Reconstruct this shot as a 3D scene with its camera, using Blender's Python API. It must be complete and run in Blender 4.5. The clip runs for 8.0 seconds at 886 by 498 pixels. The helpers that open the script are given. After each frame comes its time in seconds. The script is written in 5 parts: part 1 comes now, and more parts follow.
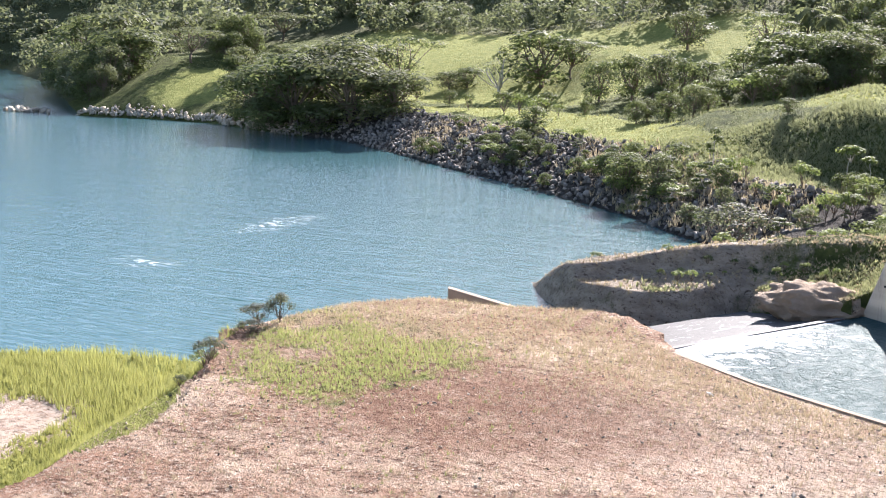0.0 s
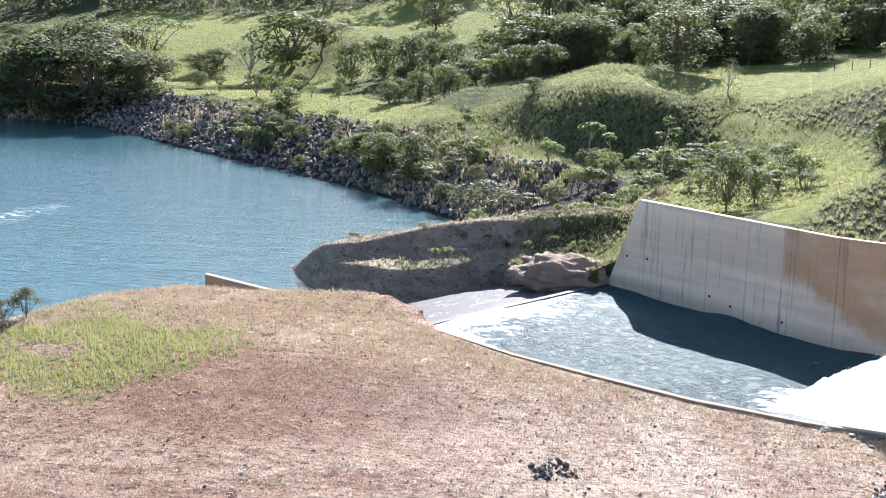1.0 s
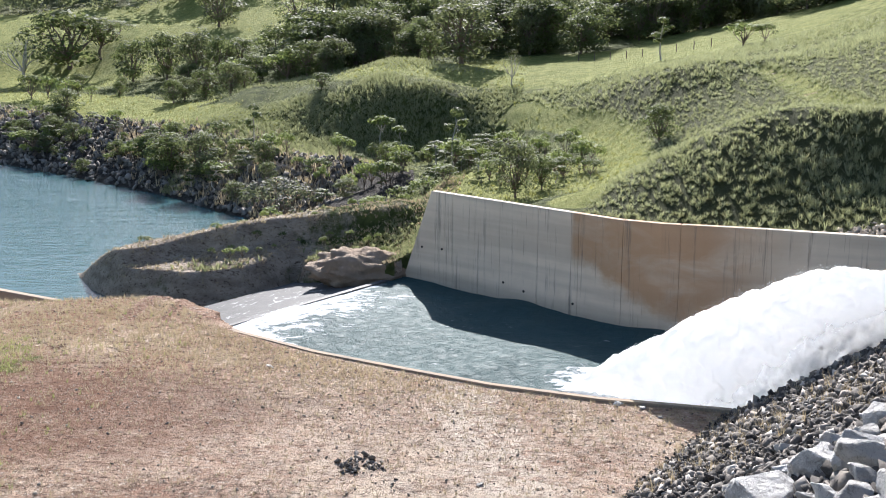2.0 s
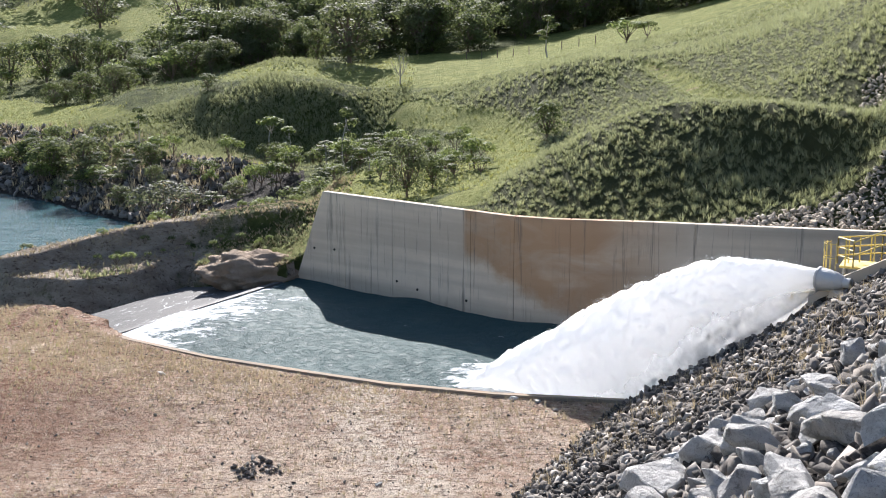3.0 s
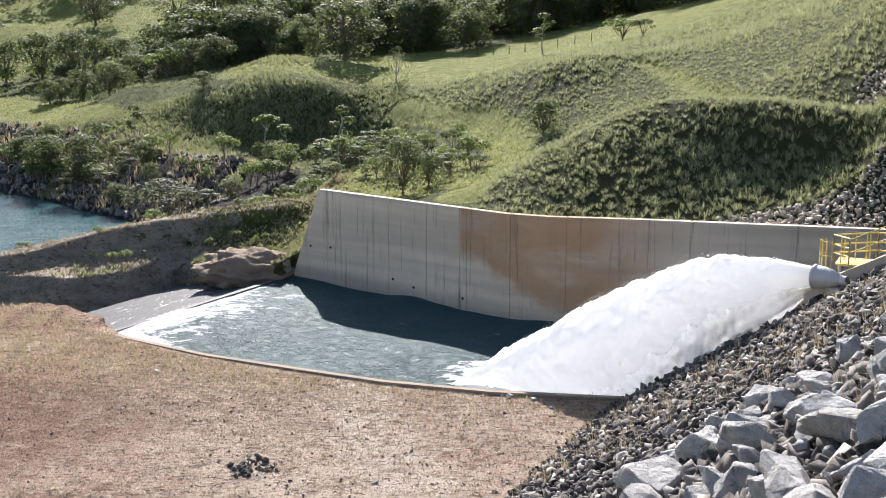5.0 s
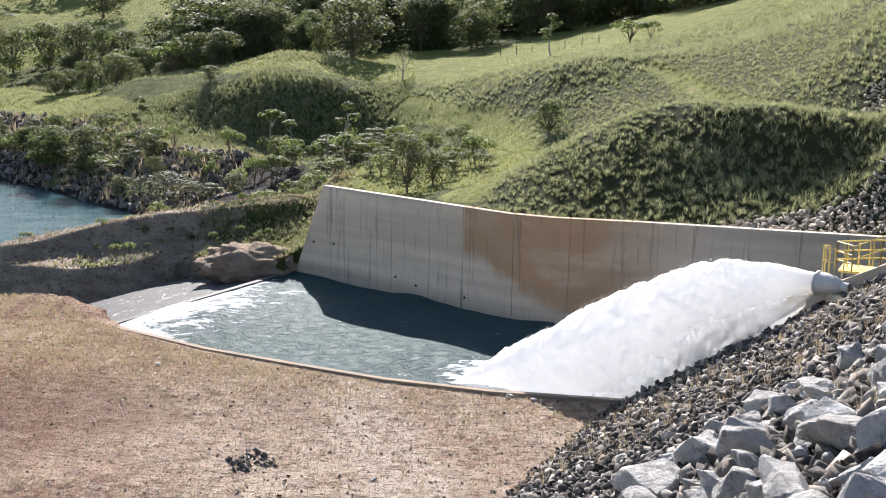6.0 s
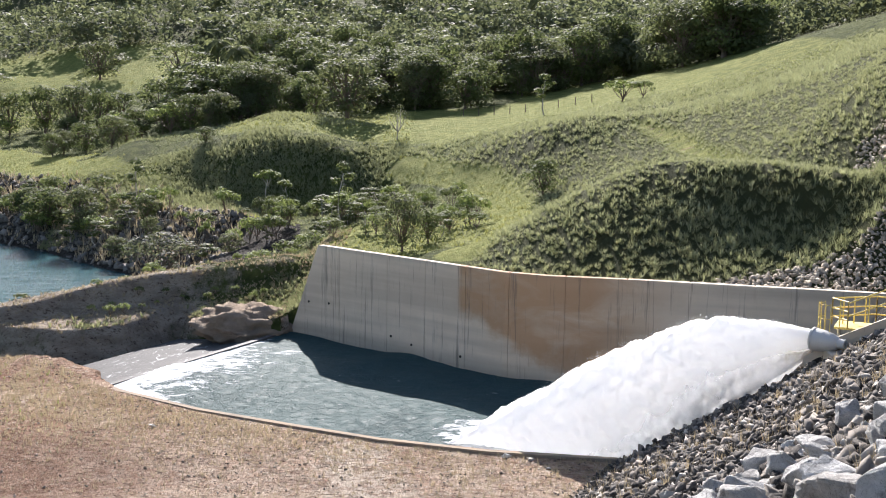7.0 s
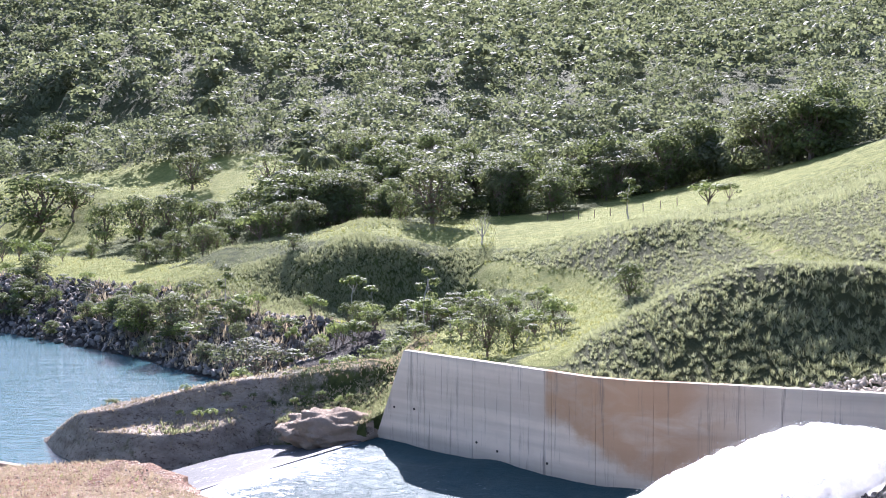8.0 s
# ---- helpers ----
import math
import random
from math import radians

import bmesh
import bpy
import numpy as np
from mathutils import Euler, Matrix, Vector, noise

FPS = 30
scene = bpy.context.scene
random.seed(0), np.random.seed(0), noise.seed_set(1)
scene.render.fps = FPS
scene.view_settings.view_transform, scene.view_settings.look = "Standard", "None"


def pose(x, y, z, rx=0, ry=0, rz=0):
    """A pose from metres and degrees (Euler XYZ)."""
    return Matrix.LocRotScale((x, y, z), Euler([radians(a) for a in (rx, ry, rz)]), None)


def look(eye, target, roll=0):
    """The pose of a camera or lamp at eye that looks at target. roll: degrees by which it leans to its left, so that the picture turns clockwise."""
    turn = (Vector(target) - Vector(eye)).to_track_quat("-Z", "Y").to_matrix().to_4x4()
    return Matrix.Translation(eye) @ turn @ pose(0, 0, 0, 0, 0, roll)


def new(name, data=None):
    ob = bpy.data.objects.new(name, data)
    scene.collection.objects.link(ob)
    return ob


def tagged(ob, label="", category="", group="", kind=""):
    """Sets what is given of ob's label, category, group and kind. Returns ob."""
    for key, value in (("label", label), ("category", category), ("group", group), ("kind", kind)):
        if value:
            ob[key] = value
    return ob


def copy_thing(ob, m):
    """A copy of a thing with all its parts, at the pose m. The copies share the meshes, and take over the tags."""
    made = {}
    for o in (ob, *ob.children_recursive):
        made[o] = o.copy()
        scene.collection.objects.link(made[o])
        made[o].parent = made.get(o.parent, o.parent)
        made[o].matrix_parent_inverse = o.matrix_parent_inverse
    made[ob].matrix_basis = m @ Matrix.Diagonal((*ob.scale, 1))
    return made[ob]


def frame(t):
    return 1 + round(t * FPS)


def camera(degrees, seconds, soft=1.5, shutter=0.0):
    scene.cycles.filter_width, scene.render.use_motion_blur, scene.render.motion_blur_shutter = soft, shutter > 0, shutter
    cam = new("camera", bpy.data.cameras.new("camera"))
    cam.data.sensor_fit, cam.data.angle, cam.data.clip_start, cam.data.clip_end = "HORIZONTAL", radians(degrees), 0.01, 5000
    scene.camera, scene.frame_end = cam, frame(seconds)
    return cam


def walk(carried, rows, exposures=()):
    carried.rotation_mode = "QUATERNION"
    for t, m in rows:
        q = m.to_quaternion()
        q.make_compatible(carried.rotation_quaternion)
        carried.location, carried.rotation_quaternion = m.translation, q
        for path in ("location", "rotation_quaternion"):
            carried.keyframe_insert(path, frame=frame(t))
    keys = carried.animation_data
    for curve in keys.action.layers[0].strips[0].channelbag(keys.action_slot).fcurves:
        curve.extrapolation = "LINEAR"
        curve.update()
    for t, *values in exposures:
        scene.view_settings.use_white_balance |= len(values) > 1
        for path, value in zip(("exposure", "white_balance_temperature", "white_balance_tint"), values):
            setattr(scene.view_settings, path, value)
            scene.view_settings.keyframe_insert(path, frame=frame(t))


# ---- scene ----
# ---- camera: one standing point on the dam crest, turning ----
EYE = 20.5                      # above the lake, which is z = 0
cam = camera(41.5, 8.0, soft=1.0)
ROWS = [  # seconds, yaw, pitch, roll
    (0.0, 28.34, -10.25, 0.99), (0.5, 20.88, -11.17, 1.64), (1.0, 16.32, -10.94, 1.14), (1.5, 10.08, -10.88, 0.11),
    (2.0, 6.16, -11.06, 0.31), (2.2, 4.9, -11.06, 0.4), (3.3, 0.14, -11.09, -0.1), (3.5, 0.0, -11.0, 0.0),
    (4.0, -0.16, -11.04, -0.04), (4.2, 0.23, -11.21, 0.0), (5.5, 0.78, -11.2, 0.03), (6.0, 0.77, -11.27, 1.05),
    (6.5, -0.47, -9.77, 1.49), (7.0, 0.58, -8.38, 0.74), (7.5, 2.88, -2.65, -0.64), (8.0, 4.79, -3.28, -0.02),
]
walk(cam, [(t, pose(0, 0, EYE, 0, 0, yaw) @ pose(0, 0, 0, 90 + pitch, 0, 0) @ pose(0, 0, 0, 0, 0, roll)) for t, yaw, pitch, roll in ROWS],
     [(0.0, 2.05, 6350, 18), (1.0, 1.92, 5950, 16), (2.2, 1.5, 6200, 13), (3.5, 1.38, 6250, 14), (7.0, 1.42, 6400, 15), (8.0, 2.1, 5750, 25)])

# ---- sky and sun: sun ahead of the camera, slightly to the left, fairly low ----
SUN_AZ, SUN_EL = -7.0, 30.0     # degrees from +y towards +x, degrees up
world = bpy.data.worlds.new("world")
scene.world = world
world.use_nodes = True
wn = world.node_tree
sky = wn.nodes.new("ShaderNodeTexSky")
sky.sky_type, sky.sun_disc = "NISHITA", False
sky.sun_elevation, sky.sun_rotation = radians(SUN_EL), radians(SUN_AZ)
wn.links.new(sky.outputs[0], wn.nodes["Background"].inputs[0])
wn.nodes["Background"].inputs[1].default_value = 0.072
sun = new("sun", bpy.data.lights.new("sun", "SUN"))
sun.data.energy, sun.data.angle, sun.data.color = 5.0, radians(0.5), (1.0, 0.96, 0.90)
sun.matrix_world = look((0, 0, 200), (-math.sin(radians(SUN_AZ)) * 100, -math.cos(radians(SUN_AZ)) * 100, 200 - 100 * math.tan(radians(SUN_EL))))

# ---- materials ----


class Mat:
    """A node material with short helpers."""

    def __init__(self, name, rough=0.9, metal=0.0, spec=0.3):
        self.m = bpy.data.materials.new(name)
        self.m.use_nodes = True
        self.t = self.m.node_tree
        self.b = self.t.nodes["Principled BSDF"]
        self.b.inputs["Roughness"].default_value = rough
        self.b.inputs["Metallic"].default_value = metal
        self.b.inputs["Specular IOR Level"].default_value = spec
        self.geo = self.t.nodes.new("ShaderNodeNewGeometry")
        self.pos = self.geo.outputs["Position"]

    def node(self, kind, **inputs):
        n = self.t.nodes.new(kind)
        for k, v in inputs.items():
            self.set(n, k, v)
        return n

    def set(self, n, k, v):
        s = n.inputs[int(k[1:])] if k[0] == "i" and k[1:].isdigit() else n.inputs[k.replace("_", " ")]
        if isinstance(v, bpy.types.NodeSocket):
            self.t.links.new(v, s)
        else:
            s.default_value = v

    def scaled(self, sx, sy, sz, src=None):
        n = self.node("ShaderNodeVectorMath", i0=src or self.pos, i1=(sx, sy, sz))
        n.operation = "MULTIPLY"
        return n.outputs[0]

    def noise(self, scale, detail=4.0, rough=0.6, vec=None, warp=0.0):
        n = self.node("ShaderNodeTexNoise", Vector=vec or self.pos, Scale=scale, Detail=detail, Roughness=rough, Distortion=warp)
        return n.outputs["Fac"]

    def cells(self, scale, out="Distance", vec=None, feature="F1"):
        n = self.node("ShaderNodeTexVoronoi", Vector=vec or self.pos, Scale=scale)
        n.feature = feature
        return n.outputs[out]

    def ramp(self, fac, *stops):
        n = self.node("ShaderNodeValToRGB", Fac=fac)
        e = n.color_ramp.elements
        while len(e) < len(stops):
            e.new(0.5)
        for q, (p, c) in zip(e, stops):
            q.position = p
            q.color = (*c, 1) if not isinstance(c, (int, float)) else (c, c, c, 1)
        return n.outputs[0]

    def mix(self, fac, a, b, blend="MIX"):
        n = self.t.nodes.new("ShaderNodeMix")
        n.data_type, n.blend_type = "RGBA", blend
        self.set(n, "i0", fac)
        for k, v in (("i6", a), ("i7", b)):
            self.set(n, k, (*v, 1) if isinstance(v, tuple) and len(v) == 3 else v)
        return n.outputs[2]

    def math(self, op, a, b=0.0, clamp=False):
        n = self.node("ShaderNodeMath", i0=a, i1=b)
        n.operation, n.use_clamp = op, clamp
        return n.outputs[0]

    def attr(self, name):
        n = self.t.nodes.new("ShaderNodeAttribute")
        n.attribute_name = name
        return n.outputs["Fac"]

    def random(self):
        return self.t.nodes.new("ShaderNodeObjectInfo").outputs["Random"]

    def island(self):
        return self.geo.outputs["Random Per Island"]

    def color(self, c):
        self.set(self.b, "Base_Color", (*c, 1) if isinstance(c, tuple) else c)
        return self

    def bump(self, height, strength=0.5, distance=0.05):
        n = self.node("ShaderNodeBump", Height=height, Strength=strength, Distance=distance)
        self.t.links.new(n.outputs[0], self.b.inputs["Normal"])
        return self


def part(name, bm, material, parent=None, label=""):
    me = bpy.data.meshes.new(name)
    bm.to_mesh(me)
    bm.free()
    me.materials.append(material.m)
    ob = new(name, me)
    ob.parent = parent
    if label:
        tagged(ob, label)
    return ob


def mesh_object(name, verts, faces, material, parent=None, smooth=False):
    """An object from numpy vertices and faces of one size."""
    verts, faces = np.asarray(verts, np.float32), np.asarray(faces, np.int32)
    me = bpy.data.meshes.new(name)
    k = faces.shape[1]
    me.vertices.add(len(verts))
    me.vertices.foreach_set("co", verts.ravel())
    me.loops.add(faces.size)
    me.loops.foreach_set("vertex_index", faces.ravel())
    me.polygons.add(len(faces))
    me.polygons.foreach_set("loop_start", np.arange(len(faces), dtype=np.int32) * k)
    if smooth:
        me.polygons.foreach_set("use_smooth", np.ones(len(faces), bool))
    me.update(calc_edges=True)
    me.materials.append(material.m)
    ob = new(name, me)
    ob.parent = parent
    return ob


ground_mat = Mat("ground_soil_and_grass", 0.95, spec=0.05)
_m = ground_mat
_g, _d, _r, _p = (_m.attr(n) for n in ("green", "dirt", "rocky", "pale"))
_fine = _m.noise(2.6, 7, 0.75)
_mid = _m.noise(0.16, 6, 0.65, warp=0.6)
_rut = _m.noise(0.5, 6, 0.7, _m.scaled(1.0, 0.28, 1.0), 1.2)
_soil = _m.mix(_m.ramp(_mid, (0.38, 0.0), (0.62, 1.0)), (0.44, 0.27, 0.19), (0.74, 0.60, 0.46))
_soil = _m.mix(_m.ramp(_rut, (0.42, 0.0), (0.62, 0.7)), _soil, (0.42, 0.27, 0.19))
_track = _m.noise(0.30, 5, 0.65, _m.scaled(0.55, 1.5, 1.0), 2.2)
_patch = _m.ramp(_m.math("ADD", _m.math("MULTIPLY", _track, 0.6), _m.math("MULTIPLY", _m.noise(0.9, 4, 0.6), 0.4)), (0.45, 0.12), (0.56, 1.0))
_soil = _m.mix(_m.math("MULTIPLY", _patch, 0.5), _soil, (0.30, 0.165, 0.115))
_soil = _m.mix(_m.math("MULTIPLY", _patch, _m.ramp(_m.noise(1.1, 6, 0.8), (0.50, 0.0), (0.62, 0.8))), _soil, (0.15, 0.085, 0.06))
_soil = _m.mix(_m.math("MULTIPLY", _patch, _m.ramp(_fine, (0.50, 0.0), (0.58, 0.9))), _soil, (0.09, 0.05, 0.035))
_soil = _m.mix(_m.ramp(_m.noise(5.0, 3, 0.6), (0.56, 0.0), (0.64, 0.9)), _soil, (0.60, 0.50, 0.41))
_l = _m.attr("litter")
_soil = _m.mix(_m.math("MULTIPLY", _l, _m.ramp(_m.noise(0.9, 7, 0.75), (0.42, 0.95), (0.64, 0.2))), _soil, (0.23, 0.13, 0.088))
_soil = _m.mix(_m.attr("silt"), _soil, _m.mix(_m.ramp(_m.noise(0.5, 6, 0.7, _m.scaled(1.0, 1.0, 2.5)), (0.38, 0.0), (0.62, 1.0)), (0.30, 0.25, 0.195), (0.56, 0.475, 0.375)))
_soil = _m.mix(_m.math("MULTIPLY", _p, _m.ramp(_m.noise(1.6, 6, 0.7), (0.40, 0.2), (0.58, 1.0))), _soil, (0.68, 0.58, 0.48))
_soil = _m.mix(_m.ramp(_m.noise(3.6, 7, 0.85, _m.scaled(0.6, 1.3, 1.0)), (0.545, 0.0), (0.59, 0.85)), _soil, (0.085, 0.048, 0.034))
_gv = _m.noise(0.7, 6, 0.7)
_grass = _m.mix(_m.ramp(_gv, (0.35, 0.0), (0.65, 1.0)), (0.045, 0.058, 0.02), (0.15, 0.17, 0.055))
_sunny = _m.mix(_m.ramp(_gv, (0.35, 0.0), (0.65, 1.0)), (0.18, 0.205, 0.055), (0.32, 0.33, 0.105))
_grass = _m.mix(_m.ramp(_m.math("ADD", _g, _m.math("MULTIPLY", _m.math("SUBTRACT", _gv, 0.5), 0.6)), (0.35, 0.0), (0.65, 1.0)), _grass, _sunny)
_grass = _m.mix(_m.ramp(_fine, (0.5, 0.0), (0.75, 0.6)), _grass, (0.06, 0.07, 0.025))
# ground darkened under tussocks and woods: shade of the gaps put into the colour
_grass = _m.mix(_m.math("MULTIPLY", _m.attr("tussock"), 0.85), _grass, (0.085, 0.09, 0.045))
_rockc = _m.mix(_m.cells(2.2), (0.02, 0.018, 0.016), (0.10, 0.09, 0.08))
_edge = _m.math("ADD", _d, _m.math("MULTIPLY", _m.math("SUBTRACT", _m.noise(0.6, 6, 0.7), 0.5), 0.9))
_c = _m.mix(_m.ramp(_edge, (0.42, 0.0), (0.58, 1.0)), _grass, _soil)
_c = _m.mix(_m.ramp(_m.math("ADD", _r, _m.math("SUBTRACT", _fine, 0.5)), (0.4, 0.0), (0.6, 1.0)), _c, _rockc)
_m.color(_c).bump(_m.math("ADD", _m.math("ADD", _fine, _m.math("MULTIPLY", _rut, 1.2)), _m.noise(9.0, 5, 0.7)), 1.0, 0.45)

concrete = Mat("weathered_concrete", 0.85, spec=0.2)
_m = concrete
_x = _m.node("ShaderNodeSeparateXYZ", Vector=_m.pos).outputs
_c = _m.mix(_m.noise(0.8, 6, 0.65), (0.56, 0.46, 0.35), (0.74, 0.63, 0.50))
_lift = _m.noise(1.0, 3, 0.5, _m.scaled(0.05, 0.05, 0.9))
_c = _m.mix(_m.ramp(_lift, (0.40, 0.0), (0.60, 0.45)), _c, (0.34, 0.28, 0.22))
_rust = _m.math("MULTIPLY", _m.ramp(_m.noise(0.3, 6, 0.6, _m.scaled(1.0, 1.0, 2.0), 0.6), (0.30, 0.45), (0.55, 1.0)), _m.ramp(_m.math("MULTIPLY", _m.math("ADD", _x[0], 12.0), 0.03), (0.366, 0.0), (0.372, 1.0), (0.60, 1.0), (0.78, 0.0)))
_fall = _m.math("ADD", _m.math("ADD", _m.math("MULTIPLY", _x[2], 0.1), _m.math("MULTIPLY", _x[0], 0.055)), _m.math("MULTIPLY", _m.noise(0.5, 5, 0.65), 0.3))
_rust = _m.math("MULTIPLY", _rust, _m.ramp(_fall, (0.74, 0.0), (0.84, 1.0)))
_c = _m.mix(_m.math("MULTIPLY", _rust, 0.85), _c, (0.40, 0.235, 0.125))
_drip = _m.noise(1.0, 5, 0.75, _m.scaled(2.6, 2.6, 0.10))
_c = _m.mix(_m.ramp(_drip, (0.56, 0.0), (0.68, 0.75)), _c, (0.13, 0.115, 0.10))
_foot = _m.math("MULTIPLY", _m.ramp(_m.math("MULTIPLY", _x[2], 0.1), (0.24, 1.0), (0.36, 0.0)), 0.5)
_c = _m.mix(_foot, _c, (0.12, 0.115, 0.10))
_m.color(_c).bump(_m.math("ADD", _m.noise(2.0, 6, 0.7), _m.math("MULTIPLY", _drip, 0.5)), 0.35, 0.05)

old_concrete = Mat("old_stained_concrete", 0.9, spec=0.1)
_m = old_concrete
_c = _m.mix(_m.noise(1.2, 6, 0.7), (0.17, 0.14, 0.11), (0.36, 0.30, 0.235))
_m.color(_m.mix(_m.ramp(_m.noise(0.5, 5, 0.7), (0.45, 0.0), (0.6, 0.6)), _c, (0.36, 0.27, 0.19))).bump(_m.noise(3, 6, 0.7), 0.5, 0.06)
water_lake = Mat("lake_water", 0.08, spec=0.3)
_m = water_lake
_c = _m.mix(_m.noise(0.02, 4, 0.6), (0.036, 0.094, 0.108), (0.052, 0.118, 0.128))
_streak = _m.ramp(_m.noise(0.05, 6, 0.75, _m.scaled(1.0, 2.2, 1.0), 1.5), (0.66, 0.0), (0.74, 0.35))
_c = _m.mix(_m.math("MULTIPLY", _streak, _m.ramp(_m.noise(1.2, 4, 0.7, _m.scaled(0.5, 1.6, 1.0)), (0.5, 0.0), (0.6, 1.0))), _c, (0.55, 0.62, 0.62))
for _cx, _cy, _sx, _sy in ((-76.5, 103.0, 3.4, 9.0), (-73.5, 79.0, 4.5, 3.0)):
    _dv = _m.node("ShaderNodeVectorMath", i0=_m.pos, i1=(_cx, _cy, 0.0))
    _dv.operation = "SUBTRACT"
    _len = _m.node("ShaderNodeVectorMath", i0=_m.scaled(1 / _sx, 1 / _sy, 0.0, _dv.outputs[0]))
    _len.operation = "LENGTH"
    _mask = _m.ramp(_len.outputs["Value"], (0.2, 1.0), (1.0, 0.0))
    _crest = _m.ramp(_m.noise(0.5, 6, 0.75, _m.scaled(0.8, 1.6, 1.0), 1.5), (0.52, 0.0), (0.60, 0.95))
    _c = _m.mix(_m.math("MULTIPLY", _mask, _crest), _c, (0.6, 0.66, 0.66))
_m.color(_c).bump(_m.math("ADD", _m.noise(1.0, 4, 0.6, _m.scaled(0.4, 1.9, 1.0), 0.4), _m.math("MULTIPLY", _m.noise(0.16, 3, 0.5, _m.scaled(0.6, 2.2, 1.0), 0.8), 1.2)), 0.45, 0.24)
water_basin = Mat("churned_water", 0.3, spec=0.02)
_m = water_basin
_f = _m.attr("foam")
_web = _m.math("ADD", _m.math("MULTIPLY", _m.noise(0.33, 7, 0.72, _m.scaled(0.9, 1.2, 1.0), 2.5), 0.65), _m.math("MULTIPLY", _m.noise(1.1, 6, 0.7, _m.scaled(0.8, 1.5, 1.0), 1.5), 0.35))
_thr = _m.math("ADD", _web, _m.math("MULTIPLY", _f, 0.42))
_foam = _m.ramp(_thr, (0.64, 0.0), (0.70, 1.0))
_c = _m.mix(_m.noise(0.25, 5, 0.6), (0.02, 0.05, 0.055), (0.055, 0.095, 0.095))
_c = _m.mix(_m.ramp(_m.noise(1.5, 8, 0.75, _m.scaled(0.8, 1.6, 1.0), 1.5), (0.50, 0.0), (0.66, 0.4)), _c, (0.085, 0.135, 0.135))
_c = _m.mix(_foam, _c, (0.62, 0.65, 0.66))
_m.color(_c).bump(_m.math("ADD", _m.noise(1.3, 6, 0.7, warp=1.0), _m.math("MULTIPLY", _foam, 0.4)), 0.7, 0.35)
_m.set(_m.b, "Roughness", _m.mix(_foam, (0.45, 0.45, 0.45), (0.8, 0.8, 0.8)))
wet_concrete = Mat("running_water_on_concrete", 0.5, spec=0.02)
_m = wet_concrete
_sheet = _m.noise(0.7, 7, 0.75, _m.scaled(1.5, 0.6, 1.0), 2.2)
_c = _m.mix(_m.ramp(_sheet, (0.59, 0.0), (0.65, 0.8)), _m.mix(_m.noise(0.5, 5, 0.6), (0.075, 0.075, 0.075), (0.13, 0.128, 0.124)), (0.6, 0.62, 0.63))
_m.color(_c).bump(_m.noise(2.0, 6, 0.7), 0.5, 0.1)
water_jet = Mat("white_water", 0.6, spec=0.2)
dark_pipe = Mat("rusty_pipe", 0.8).color((0.03, 0.025, 0.02))

# ---- plan: lake outline, basin outline, wall line ----
LAKE_Z, BASIN_Z, WALL_TOP = 0.0, 2.5, 8.93
FAR_SHORE = [(-508, 445), (-350, 328), (-217, 212), (-199, 214), (-178, 214), (-146, 199), (-130, 196), (-104, 177), (-83, 160), (-71, 151.5), (-58, 141), (-47, 132), (-37.4, 121.5), (-28, 113), (-30, 103)]
POINT_SHORE = [(-40.3, 90.5), (-36.3, 84.3), (-33.1, 81.3), (-28, 79.2), (-23.2, 80.8), (-20.4, 84.6), (-25.6, 72.5), (-33.5, 69.4), (-38.0, 69.5), (-43.5, 63.0), (-45.5, 54.0), (-52.8, 52.0), (-58, 48), (-75, 36), (-120, 10), (-400, -60), (-900, 100), (-900, 420)]
LAKE = np.array(FAR_SHORE + POINT_SHORE, float)
WALL = [(-11.5, 80.9), (-9.4, 79.5), (3.0, 69.3), (5.5, 68.2), (10.8, 67.2), (27.0, 63.15)]
CURB = [(-20.7, 64.4), (-18.0, 61.7), (-13.0, 58.4), (-8.0, 56.0), (-3.4, 53.9), (1.7, 52.4), (7.6, 51.5)]
BASIN = np.array([(-20.3, 64.8)] + CURB[1:] + [(12.2, 49.4), (16.5, 46.6), (23.5, 62.0)] + [(x + 0.1, y + 0.35) for x, y in WALL[::-1]], float)
PLATEAU_EDGE = np.array([(-28, 10), (-33.9, 28.5), (-35.9, 34.8), (-37.1, 41.8), (-39.7, 50.3), (-42.0, 59.4), (-40, 64.5), (-36, 68.6), (-28, 69), (-25, 67)], float)
TERRACE_EDGE = PLATEAU_EDGE[:6]


def seg_distance(px, py, line, closed=False):
    best = np.full(px.shape, 1e9)
    pts = list(line) + ([line[0]] if closed else [])
    for (ax, ay), (bx, by) in zip(pts[:-1], pts[1:]):
        dx, dy = bx - ax, by - ay
        k = np.clip(((px - ax) * dx + (py - ay) * dy) / (dx * dx + dy * dy), 0, 1)
        best = np.minimum(best, np.hypot(px - ax - k * dx, py - ay - k * dy))
    return best


def inside(px, py, poly):
    hit = np.zeros(px.shape, bool)
    for (ax, ay), (bx, by) in zip(poly, np.roll(poly, -1, 0)):
        cross = ((ay > py) != (by > py)) & (px < (bx - ax) * (py - ay) / (by - ay + 1e-12) + ax)
        hit ^= cross
    return hit


# heights along the benches, paths and ridges of the far bank: x, y, z
BENCH_LOW = [(-127, 200, 7), (-103, 205, 7), (-78.6, 189.5, 7), (-56, 163, 7), (-37.6, 141, 6.8), (-24.5, 122, 6.3), (-125, 232, 7.6), (-98, 232, 7.6), (-59, 190, 7.6), (-40, 146, 7.6)]
